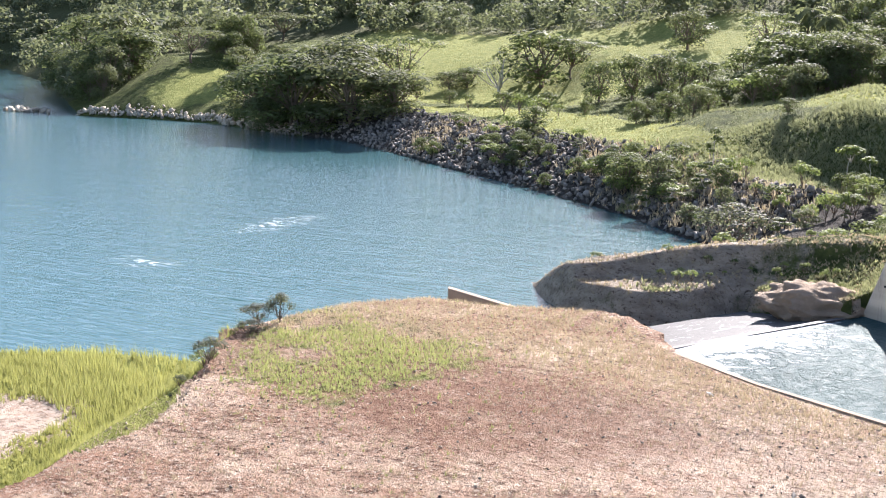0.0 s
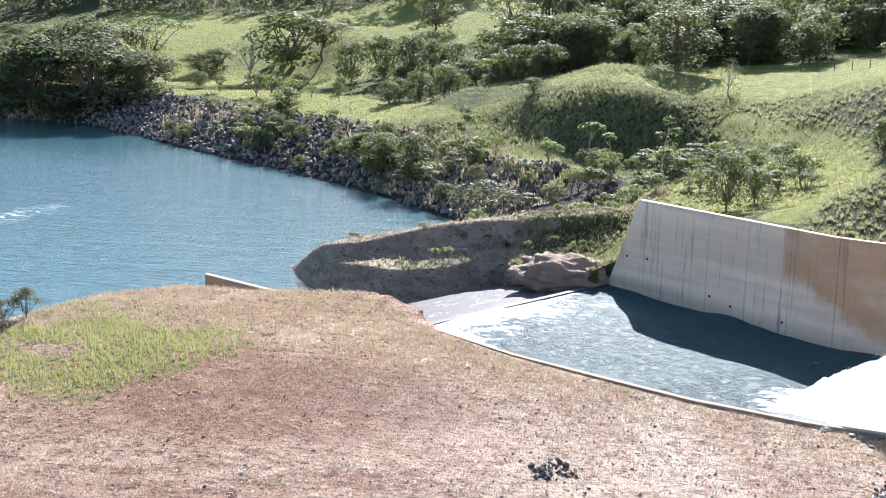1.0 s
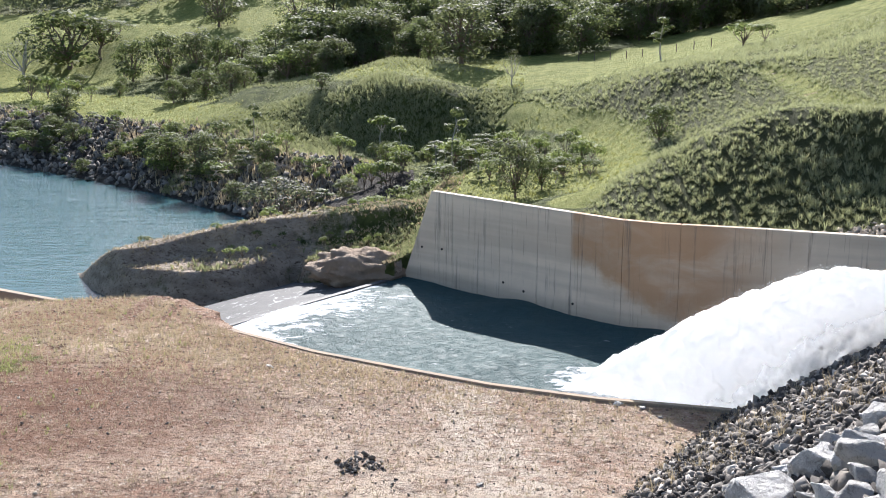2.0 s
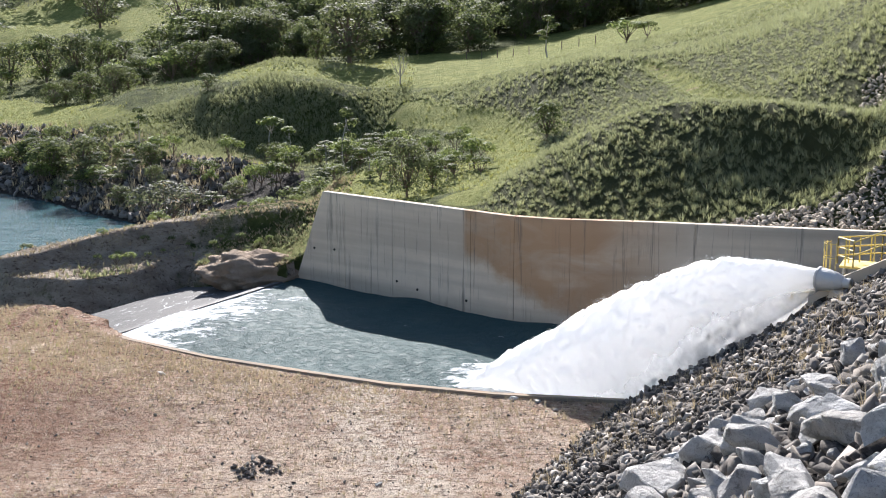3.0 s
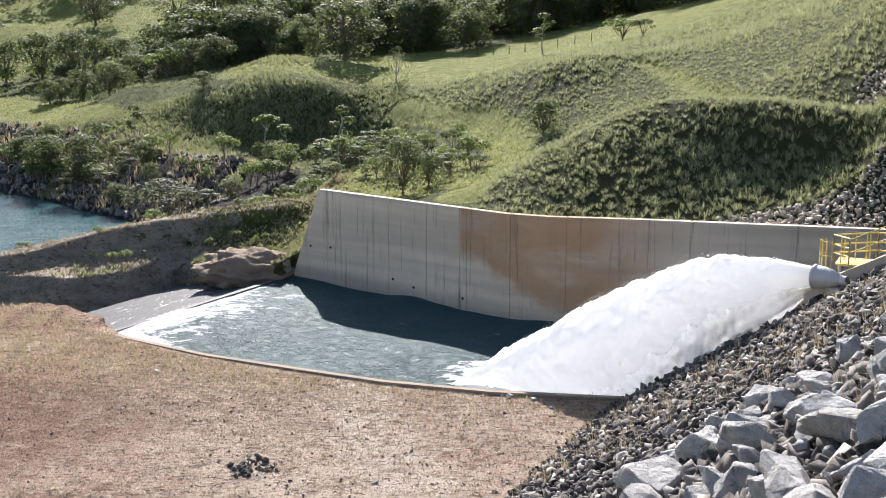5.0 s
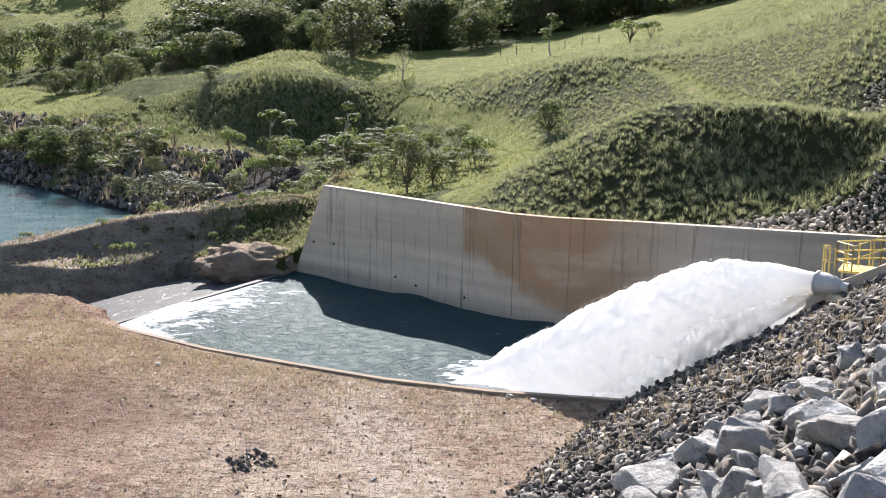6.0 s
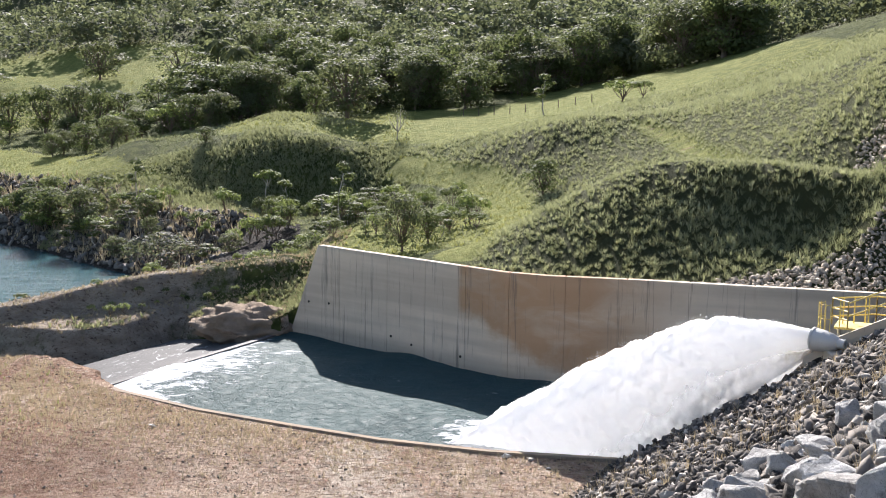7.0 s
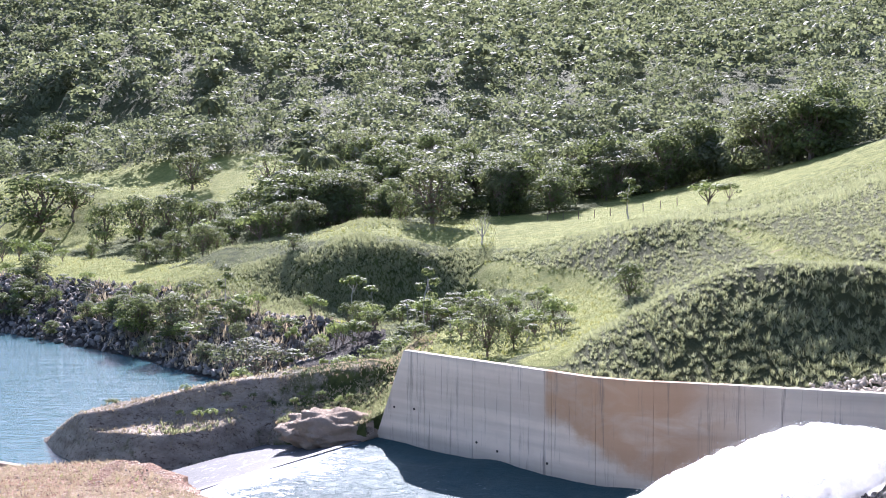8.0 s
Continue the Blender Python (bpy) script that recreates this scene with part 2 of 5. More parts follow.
# lines of the near slopes, as x, y, z along each
CREST = [(1.4, 76.0, 8.66), (2.7, 76.5, 9.61), (4.7, 79.1, 10.59), (6.7, 80.4, 11.67), (8.7, 80.7, 12.66), (10.6, 81.0, 13.49), (12.6, 81.2, 14.25), (14.5, 81.2, 14.72), (16.4, 81.0, 14.85), (18.2, 80.2, 14.79), (19.9, 79.2, 14.78), (21.6, 78.3, 14.78), (23.0, 76.8, 14.7), (24.4, 75.3, 14.59), (25.7, 73.9, 14.39), (26.4, 72.6, 14.01)]
SCAR_FOOT = [(15.1, 77.9, 13.3), (17.5, 76.7, 12.08), (19.2, 75.8, 11.48), (20.8, 74.9, 11.4), (22.4, 74.2, 11.56), (23.9, 73.4, 11.94), (25.3, 72.4, 12.76), (25.8, 69.9, 13.03)]
BACK_CREST = [(-0.6, 141.0, 12.15), (1.4, 138.0, 12.53), (4.5, 131.9, 13.5), (7.4, 126.8, 14.68), (10.1, 122.6, 15.74), (12.9, 121.3, 16.36), (15.6, 120.0, 16.75), (18.1, 119.6, 16.76)]
TRACK_BACK = [(-6.0, 140.9, 11.02), (-1.2, 133.0, 10.59), (2.6, 127.0, 10.31), (5.2, 117.9, 9.85), (6.4, 107.8, 9.35), (6.3, 97.8, 9.06), (4.4, 87.9, 8.62)]
TRACK_FRONT = [(-6.6, 138.8, 10.29), (-1.8, 131.0, 9.61), (2.2, 124.0, 9.06), (4.0, 114.9, 8.61), (4.6, 104.9, 8.38), (4.2, 96.9, 8.36), (2.2, 86.0, 8.25)]
GULLY = [(18.4, 117.6, 16.49), (19.6, 110.3, 15.59), (20.4, 101.0, 14.81), (21.0, 92.6, 14.3), (21.7, 86.3, 14.15), (24.4, 81.4, 14.23), (27.0, 77.4, 14.09)]
GULLY_BACK = [(18.9, 119.5, 17.1), (20.5, 112.1, 16.36), (21.3, 102.8, 15.53), (21.9, 94.5, 14.95), (22.5, 88.2, 14.86), (24.9, 83.4, 14.96), (27.6, 79.3, 14.96)]
TOP = [(20.1, 126.4, 17.08), (27.4, 130.1, 18.81), (32.7, 132.0, 20.45), (38.6, 133.5, 22.19), (44.6, 134.8, 24.7), (52.6, 136.2, 27.86)]
SHOULDER = [(34.1, 102.5, 21.32), (29.5, 96.6, 18.57), (25.4, 92.6, 16.25), (34.2, 91.8, 23.36), (30.6, 81.4, 19.64), (28.7, 83.2, 17.66), (29.4, 77.6, 17.12), (27.8, 72.9, 14.71), (33.2, 81.5, 21.91)]
MOUND = [(-44.9, 161.9, 11.31), (-40.2, 165.2, 11.75), (-35.1, 167.4, 12.58), (-30.4, 168.3, 13.81), (-26.3, 168.0, 15.09), (-21.8, 164.6, 15.13), (-18.1, 159.0, 13.96), (-14.9, 153.3, 12.37), (-11.2, 147.6, 11.41)]
BANK_LIP = [(-34.5, 150.3, 10.53), (-30.8, 150.1, 10.98), (-27.2, 149.8, 11.42), (-24.2, 149.3, 12.02), (-21.2, 148.7, 12.48), (-18.4, 149.1, 13.09), (-15.7, 146.4, 12.6)]
BANK_FOOT = [(-30.2, 142.8, 6.77), (-25.8, 140.7, 5.21), (-22.9, 139.6, 4.51), (-18.7, 138.7, 4.07), (-14.6, 138.2, 4.87), (-11.2, 137.5, 5.81), (-7.7, 133.8, 6.21)]
WALL_BACK = [(-3, 77.0, 8.3), (3, 71.2, 8.4), (8, 70.0, 8.4), (13, 69.0, 8.5), (18, 67.4, 8.7), (23, 66.0, 9.0), (26, 66.0, 9.9), (31, 70, 15.0), (38, 78, 22.0)]
FLAT = [(-10.6, 97.4, 6.9), (-9.3, 104.6, 7.3), (-3.8, 91.9, 7.7), (-3.0, 112, 7.6), (-5.1, 121, 7.4), (-12, 128, 5.8), (-18, 127, 4.9), (-15, 115, 5.8)]
BACK_MEADOW = [(-39.2, 146.9, 8.3), (-41.2, 154.6, 9.3), (-56.3, 176, 7.9), (-68, 180, 8.5), (1.3, 165, 14.2), (9.7, 174.7, 15.5), (20.7, 163.7, 17.7), (-14.6, 172, 14.0), (45, 160, 26), (70, 110, 38), (60, 140, 32)]
WOODS = [(-128, 300, 25.0), (-92, 285, 26.2), (-43, 246, 23), (-7, 237, 19.6), (16, 237, 19.6), (40, 247, 23), (-170, 403, 55), (-85, 381, 52), (7.5, 379, 51.7), (90, 357, 49), (-280, 663, 140), (-60, 717, 128), (175, 698, 119), (300, 300, 70), (160, 200, 50)]
MEADOW = [(-140, 253, 13.2), (-120, 254, 16.3), (-97, 252, 18.2), (-160, 311, 21.7), (-135, 323, 23.8), (-201, 345, 26), (-175, 360, 28.5), (-92, 274, 21.5)]
LEFT_BANK = [(-222, 251, 14), (-350, 320, 14), (-198, 224, 4.0), (-165, 221, 3.2), (-240, 298, 15), (-141, 213, 6.5), (-420, 430, 45), (-500, 700, 165)]
POINT = [(-38.3, 85.7, 2.3), (-35.2, 88.3, 3.0), (-30.8, 90.9, 3.5), (-25.6, 92.5, 4.5), (-20.1, 93.9, 5.3), (-15.1, 94.8, 5.8), (-12.5, 94.2, 6.2), (-29.3, 83.4, 2.7), (-24.7, 83.4, 2.7), (-19.7, 83.7, 3.2), (-16, 83.5, 3.5), (-12.4, 82.1, 3.6), (-27.5, 102, 2.6), (-22, 104, 3.4), (-15, 106, 4.4), (-24, 87.2, 2.9), (-18.9, 88.6, 3.3), (-29.2, 86.2, 2.6), (-14.2, 89, 4.0)]


def along(line, step=2.5):
    """The points of a line with more between them, so that it stays a crease."""
    out = []
    for p, q in zip(line[:-1], line[1:]):
        n = max(1, round(math.dist(p, q) / (step * (1 + math.hypot(*p[:2]) / 150))))
        out += [tuple(np.array(p) + (np.array(q) - np.array(p)) * k / n) for k in range(n)]
    return out + [tuple(line[-1])]


HEIGHTS = np.array(BENCH_LOW + SHOULDER + FLAT + BACK_MEADOW + WOODS + MEADOW + LEFT_BANK + POINT + sum((along(q) for q in (
    CREST, SCAR_FOOT, BACK_CREST, TRACK_BACK, TRACK_FRONT, GULLY, GULLY_BACK, TOP, MOUND, BANK_LIP, BANK_FOOT, WALL_BACK)), []), float)


SCAR = [q[:2] for q in GULLY]
TRACK = [((p[0] + q[0]) / 2, (p[1] + q[1]) / 2) for p, q in zip(TRACK_BACK, TRACK_FRONT)] + [(1.0, 78.0)]
STRIP = [(-127, 200), (-103, 205), (-78.6, 189.5), (-56, 163), (-37.6, 141), (-24.5, 122)]


def log_polar(x, y):
    return np.stack([np.arctan2(x, y) * 1.3, np.log(np.hypot(x, y) + 1e-6)], -1)


_q = log_polar(HEIGHTS[:, 0], HEIGHTS[:, 1])
_n = len(_q)
_K = np.linalg.norm(_q[:, None] - _q[None], axis=-1)
_A = np.zeros((_n + 3, _n + 3))
_A[:_n, :_n] = _K - np.eye(_n) * 0.0004
_A[:_n, _n:], _A[_n:, :_n] = np.c_[np.ones(_n), _q], np.c_[np.ones(_n), _q].T
_W = np.linalg.solve(_A, np.r_[HEIGHTS[:, 2] / np.hypot(HEIGHTS[:, 0], HEIGHTS[:, 1]), np.zeros(3)])


def far_bank(x, y):
    q = log_polar(x, y)
    out = np.full(x.shape, _W[_n]) + q[..., 0] * _W[_n + 1] + q[..., 1] * _W[_n + 2]
    for k in range(_n):
        out += _W[k] * np.hypot(q[..., 0] - _q[k, 0], q[..., 1] - _q[k, 1])
    return out * np.hypot(x, y)


_f = np.random.RandomState(3)
_WAVES = [(_f.uniform(-1, 1, 2) * 2 ** (k / 4), _f.uniform(0, 6.28), 0.8 ** k) for k in range(-6, 14)]


def ripple(x, y, scale):
    """Smooth unevenness, about -1 to 1."""
    s = 0
    for (a, b), ph, w in _WAVES:
        s = s + w * np.sin((a * x + b * y) / scale + ph + 1.7 * np.sin((b * x - a * y) / scale * 0.6 + ph))
    return s / 4.0


def smooth(a, b, v):
    t = np.clip((v - a) / (b - a), 0, 1)
    return t * t * (3 - 2 * t)


def dam_rise(x, y):
    return (x - 2.2) * 0.9 - (y - 40.2) * 0.438


def beyond_wall(x, y):
    """How far a place lies behind the line of the basin's long wall."""
    edge = np.interp(x, [-12, -9.4, 3, 5.5, 10.8, 22.9, 40, 120], [81.2, 79.6, 69.4, 68.3, 67.3, 64.3, 60, 40])
    return y - edge


def ruts(x, y):
    """Shallow wheel ruts that curve across the soil platform."""
    q = np.hypot(x + 1.0, y - 68.0) + 0.5 * ripple(x, y, 5)
    wave = np.sin(q * 2.9) * smooth(-0.3, 0.5, np.sin(q * 0.83 + 0.6))
    return 0.10 * wave * smooth(-0.35, 0.35, ripple(x + 40, y, 5)) * smooth(11, 14, q) * smooth(33, 27, q)


def height(x, y):
    x, y = np.asarray(x, float), np.asarray(y, float)
    dist = np.hypot(x, y)
    far = far_bank(x, y) + ripple(x, y, 14) * 0.35 * smooth(60, 200, dist)
    # plateau in front of the basin, with the dam's stone face rising from it
    edge = seg_distance(x, y, PLATEAU_EDGE)
    plat = 3.35 + 0.45 * smooth(-12, -34, x) * smooth(30, 52, y) + ripple(x, y, 6) * 0.06
    plat = plat + ruts(x, y)
    left = x < np.interp(y, PLATEAU_EDGE[:6, 1], PLATEAU_EDGE[:6, 0]) + 1.1 * ripple(x, y, 1.6)
    plat = np.where(left & (y < 62), np.maximum(1.2 + ripple(x, y, 5) * 0.1, plat - 0.75 * edge), plat)
    plat = plat + 0.68 * np.maximum(dam_rise(x, y), 0)
    plat = np.maximum(plat, EYE - 1.7 - 0.9 * np.maximum(dist - 1.6, 0))
    plat = np.minimum(plat, EYE - 1.7)
    is_far = (beyond_wall(x, y) > 0) & (x > -12) | (x <= -12) & (y > 71 + 0 * x) | (y > 90)
    # cut benches: a flat track with a low bank behind it
    scar = seg_distance(x, y, SCAR)
    far = far - 0.3 * smooth(1.3, 0.4, scar)
    z = np.where(is_far, far, plat)
    ridge_y = np.interp(x, [-38.7, -33.3, -29.1, -24.2, -19.0, -14.3, -10.4], [83.4, 84.9, 87.4, 89.0, 90.4, 91.4, 91.8])
    ridge_z = np.interp(x, [-38.7, -36.4, -33.3, -29.1, -24.2, -19.0, -14.3, -10.4], [1.7, 2.7, 3.6, 4.2, 5.1, 5.8, 6.3, 6.7])
    shelf_z = np.interp(x, [-41, -38, -29, -24.7, -19.7, -16, -12.4], [0.7, 1.5, 2.5, 2.6, 3.0, 3.4, 3.7])
    cut = np.interp(x, [-40, -31, -22, -14], [0.4, 0.8, 0.75, 0.35])
    wob = 0.7 * ripple(x, y, 2.5)
    front = shelf_z + (ridge_z - shelf_z) * (cut * smooth(1.9, 0.4, ridge_y - y + wob) + (1 - cut) * smooth(7.0, 0.5, ridge_y - y + wob)) + 0.18 * ripple(x, y, 1.2)
    back = ridge_z - 0.26 * np.maximum(y - ridge_y, 0)
    on_point = smooth(-10.5, -13.5, x) * smooth(106, 101, y)
    z = np.where(is_far & (y < 106) & (x < -10) & (x > -46), z + (np.where(y < ridge_y, front, back) - z) * on_point, z)
    # lake
    d = seg_distance(x, y, LAKE, True)
    wet = inside(x, y, LAKE)
    point = (y < 105) & (x > -45) & (y > 70)
    steep = np.where(point, 2.2, np.where(is_far, 0.5, 0.9))
    z = np.where(wet, np.maximum(-4.0, -0.15 - 0.6 * d), np.minimum(z, 0.05 + steep * d))
    z = np.where((x > -34) & (x < -20) & (y > 66) & (y < 76) & ~(inside(x, y, LAKE)), np.minimum(z, 3.75 - 1.3 * np.maximum(y - 68.6, 0)), z)
    # basin and apron
    z = np.where(inside(x, y, BASIN), 0.5, z)
    z = np.where(inside(x, y, np.array([(-12.0, 79.4), (-19.7, 65.0), (-27, 71), (-20.2, 84.0)])), -0.5, z)
    return z


# ---- ground: one sheet, finest where the camera looks ----
az = np.radians(np.concatenate([np.arange(-180, -64, 4.0), np.arange(-64, 30, 0.2), np.arange(30, 180, 4.0)]))
rad = np.concatenate([np.linspace(0.02, 14, 10), np.geomspace(15, 24, 30), np.geomspace(24.2, 135, 360), np.geomspace(136, 3500, 130)])
GA, GR = np.meshgrid(az, rad)
GX, GY = np.sin(GA) * GR + 0.3, np.cos(GA) * GR - 0.4
GZ = height(GX, GY)
nr, na = GX.shape
i = np.arange(nr * na).reshape(nr, na)
j = np.roll(i, -1, 1)
quads = np.stack([i[:-1], i[1:], j[1:], j[:-1]], -1).reshape(-1, 4)
ground = mesh_object("ground", np.stack([GX, GY, GZ], -1).reshape(-1, 3), quads[:, ::-1], ground_mat, smooth=True)
tagged(ground, "grassy far bank, red soil platform and wooded hills", "ground", kind="structure")


def zone(name, values):
    a = ground.data.attributes.new(name, "FLOAT", "POINT")
    a.data.foreach_set("value", values.astype(np.float32).ravel())


near = ~((beyond_wall(GX, GY) > 0) & (GX > -12) | (GX <= -12) & (GY > 71) | (GY > 90))
rise = dam_rise(GX, GY)
shore_d = seg_distance(GX, GY, LAKE, True)
left_terrace = near & (GX < np.interp(GY, TERRACE_EDGE[:, 1], TERRACE_EDGE[:, 0]) + 1.3 * ripple(GX, GY, 1.6) - 0.6)


def sunny(x, y):
    """1 on the short bright grass of benches, tracks and meadows, partly on the sunlit upper slope."""
    w = smooth(7.0, 3.0, seg_distance(x, y, STRIP) + 1.5 * ripple(x, y, 6))
    w = np.maximum(w, smooth(3.2, 1.6, seg_distance(x, y, TRACK)))
    w = np.maximum(w, smooth(1.3, 0.8, np.hypot((x + 22) / 16.0, (y - 161) / 12.0) + 0.3 * ripple(x, y, 6)))
    w = np.maximum(w, smooth(1.25, 0.8, np.hypot((x + 60) / 34.0, (y - 172) / 8.0) + 0.3 * ripple(x, y, 6)))
    w = np.maximum(w, smooth(1.3, 0.85, np.hypot((x + 128 + 0.45 * (y - 280)) / 48.0, (y - 285) / 62.0) + 0.22 * ripple(x, y, 18)))
    w = np.maximum(w, smooth(1.25, 0.85, np.hypot((x + 84) / 30.0, (y - 268) / 30.0) + 0.2 * ripple(x, y, 12)))
    w = np.maximum(w, smooth(1.3, 0.8, np.hypot((x - 12) / 26.0, (y - 166) / 16.0) + 0.2 * ripple(x, y, 8)))
    w = np.maximum(w, smooth(1.3, 0.8, np.hypot((x + 196) / 14.0, (y - 236) / 16.0)))
    w = np.maximum(w, 0.75 * smooth(1.2, 0.7, np.hypot((x + 4) / 8.0, (y - 101) / 15.0) + 0.35 * ripple(x, y, 4)))
    # sunlit side of the upper slope, up to its ridge, painted paler
    edge_y = np.interp(x, [q[0] for q in CREST], [q[1] for q in CREST])
    upper = smooth(0.2, 2.5, y - edge_y + 0.6 * ripple(x, y, 4)) * smooth(2.5, 6, x - np.interp(y, [80, 100, 118, 126], [3, 7, 8, 5]))
    w = np.maximum(w, 0.62 * upper * smooth(3, -3, x - np.interp(y, [78, 92, 102, 135], [24, 25, 33, 48])))
    return w * (beyond_wall(x, y) > 0)


green_patch = smooth(9, 4, np.hypot((GX + 34.2) / 0.75, (GY - 50) / 1.2) + 4 * ripple(GX, GY, 1.8)) * 0.42
bare_terrace = smooth(1.05, 0.75, np.hypot((GX + 45.6) / 4.2, (GY - 40.0) / 6.0) + 0.35 * ripple(GX, GY, 2))
zone("green", np.maximum(sunny(GX, GY), np.where(left_terrace, 0.8, green_patch)))
zone("dirt", np.where(near, np.where(left_terrace, 0.15 + 0.85 * bare_terrace, 0.85 - 0.7 * green_patch), np.where((GY < 104) & (GX < -11) & (GX > -45), 0.66 - 0.3 * smooth(-24, -14, GX), 0.1) + 0.25 * smooth(1.3, 0.5, seg_distance(GX, GY, SCAR))))
zone("rocky", np.where(near & (rise > -0.3), 1.0, 0.0) + np.where(~near & (shore_d < 13) & (GY > 105) & (GX > -140), 0.75, 0))
litter = smooth(1.2, 0.3, np.hypot((GX + 23) / 9.0, (GY - 47.5) / 6.0) + 0.3 * ripple(GX, GY, 2.5)) + 0.35 * smooth(1.2, 0.4, np.hypot((GX + 13) / 8.0, (GY - 49) / 3.5) + 0.4 * ripple(GX, GY, 2)) + 0.6 * smooth(0.15, 0.5, ripple(GX * 0.5 + GY * 0.9, GY * 0.5 - GX * 0.25, 1.6))
zone("litter", np.clip(litter, 0, 1) * near * ~left_terrace + 0.75 * smooth(0.012, 0.04, ruts(GX, GY)) * near * ~left_terrace)
zone("silt", 0.9 * ((GY > 78) & (GY < 106) & (GX < -11) & (GX > -45)))
# where the painted gap shade goes: tussock slope, then woodland floor
tussock = (~near) & (beyond_wall(GX, GY) > 0) & (GX > np.interp(GY, [66, 76, 88, 98, 108, 118, 127, 133, 141], [-3, 1.3, 4.4, 6.3, 6.4, 5.2, 2.6, -1.2, -6.0])) & (GY < 135)
zone("tussock", tussock * (seg_distance(GX, GY, TRACK) > 2.0) * smooth(0.8, 1.6, seg_distance(GX, GY, SCAR)) + 1.0 * (np.hypot(GX, GY) > np.interp(np.degrees(np.arctan2(GX, GY)), [-50, -38, -30, -24, -14, -8, 0, 10, 18], [340, 390, 385, 315, 300, 236, 216, 206, 182])))
zone("pale", 0.5 * smooth(-22, -6, GX) * near + np.maximum(0.75 * smooth(2.6, 0.6, seg_distance(GX, GY, [(-4.5, 52.5), (-3.6, 47.0), (-1.5, 41.0), (-3, 34)])), 0.8 * bare_terrace * left_terrace) + 0.1 * ((GY > 78) & (GY < 106) & (GX < -11) & (GX > -45)))

# ---- water ----


def sheet(name, outline, z, material, res=1.0):
    """A level water sheet over the box round an outline, cut to it by cells."""
    o = np.array(outline, float)
    xs, ys = np.arange(o[:, 0].min(), o[:, 0].max() + res, res), np.arange(o[:, 1].min(), o[:, 1].max() + res, res)
    X, Y = np.meshgrid(xs, ys)
    keep = inside(X[:-1, :-1] + res / 2, Y[:-1, :-1] + res / 2, o) | (seg_distance(X[:-1, :-1] + res / 2, Y[:-1, :-1] + res / 2, o, True) < res)
    k = np.arange(X.size).reshape(X.shape)
    f = np.stack([k[:-1, :-1], k[:-1, 1:], k[1:, 1:], k[1:, :-1]], -1)[keep]
    used, inv = np.unique(f, return_inverse=True)
    Z = z(X, Y)
    return mesh_object(name, np.stack([X, Y, Z], -1).reshape(-1, 3)[used], inv.reshape(-1, 4), material, smooth=True)


lake = mesh_object("lake", [(-1500, -400, 0), (0, -400, 0), (0, 700, 0), (-1500, 700, 0)], [(0, 1, 2, 3)], water_lake)
tagged(lake, "blue-green rippled reservoir water below the dam", "water", kind="structure")
BASIN_WATER = [(-20.2, 65.0)] + CURB[1:] + [(12.2, 49.6), (18, 46.6), (23.5, 64.0)] + WALL[::-1]
basin_water = sheet("basin_water", BASIN_WATER, lambda x, y: BASIN_Z + ripple(x, y, 0.7) * 0.08, water_basin, 0.25)
count = len(basin_water.data.vertices)
_co = np.empty(count * 3, np.float32)
basin_water.data.vertices.foreach_get("co", _co)
bx, by = _co.reshape(-1, 3)[:, 0], _co.reshape(-1, 3)[:, 1]
to_sill = seg_distance(bx, by, [(-11.5, 80.9), (-20.2, 65.0)])
foam = 0.12 + 0.45 * smooth(8.0, 0.3, to_sill) * smooth(82, 68, by) + 0.85 * smooth(2.8, 0.2, seg_distance(bx, by, CURB)) * smooth(4, -6, bx) 
foam = foam + 0.75 * smooth(6.5, 2.0, np.hypot(bx - 4.5, by - 56.0)) + 0.3 * smooth(1.0, 0.1, to_sill) - 0.3 * smooth(4.0, 1.0, seg_distance(bx, by, WALL))
_a = basin_water.data.attributes.new("foam", "FLOAT", "POINT")
_a.data.foreach_set("value", foam.astype(np.float32))
tagged(basin_water, "churned grey-green water with white foam in the stilling basin", "water", kind="structure")

# ---- basin walls ----


def lathe(bm, profile, axis, origin, seg=28):
    """Turns (distance, radius) pairs about an axis through origin."""
    rot = Vector((0, 0, 1)).rotation_difference(axis).to_matrix()
    rings = []
    for d, q in profile:
        rings.append([bm.verts.new(origin + rot @ Vector((q * math.cos(2 * math.pi * k / seg), q * math.sin(2 * math.pi * k / seg), d))) for k in range(seg)])
    for a, b in zip(rings[:-1], rings[1:]):
        for k in range(seg):
            bm.faces.new((a[k], a[(k + 1) % seg], b[(k + 1) % seg], b[k]))


def wall_run(bm, line, thick, z0, z1):
    """A wall along a line; z0, z1: heights of foot and top at each point; thick goes to the far side."""
    pts = [Vector((x, y, 0)) for x, y in line]
    cols = []
    for k, p in enumerate(pts):
        d = (pts[min(k + 1, len(pts) - 1)] - pts[max(k - 1, 0)]).normalized()
        n = Vector((-d.y, d.x, 0)) * thick
        cols.append([bm.verts.new((q.x, q.y, z)) for q, z in ((p, z0[k]), (p, z1[k]), (p + n, z1[k]), (p + n, z0[k]))])
    for a, b in zip(cols[:-1], cols[1:]):
        for k in range(4):
            bm.faces.new((a[k], b[k], b[(k + 1) % 4], a[(k + 1) % 4]))
    bm.faces.new(cols[0])
    bm.faces.new(cols[-1][::-1])
    bmesh.ops.recalc_face_normals(bm, faces=bm.faces)


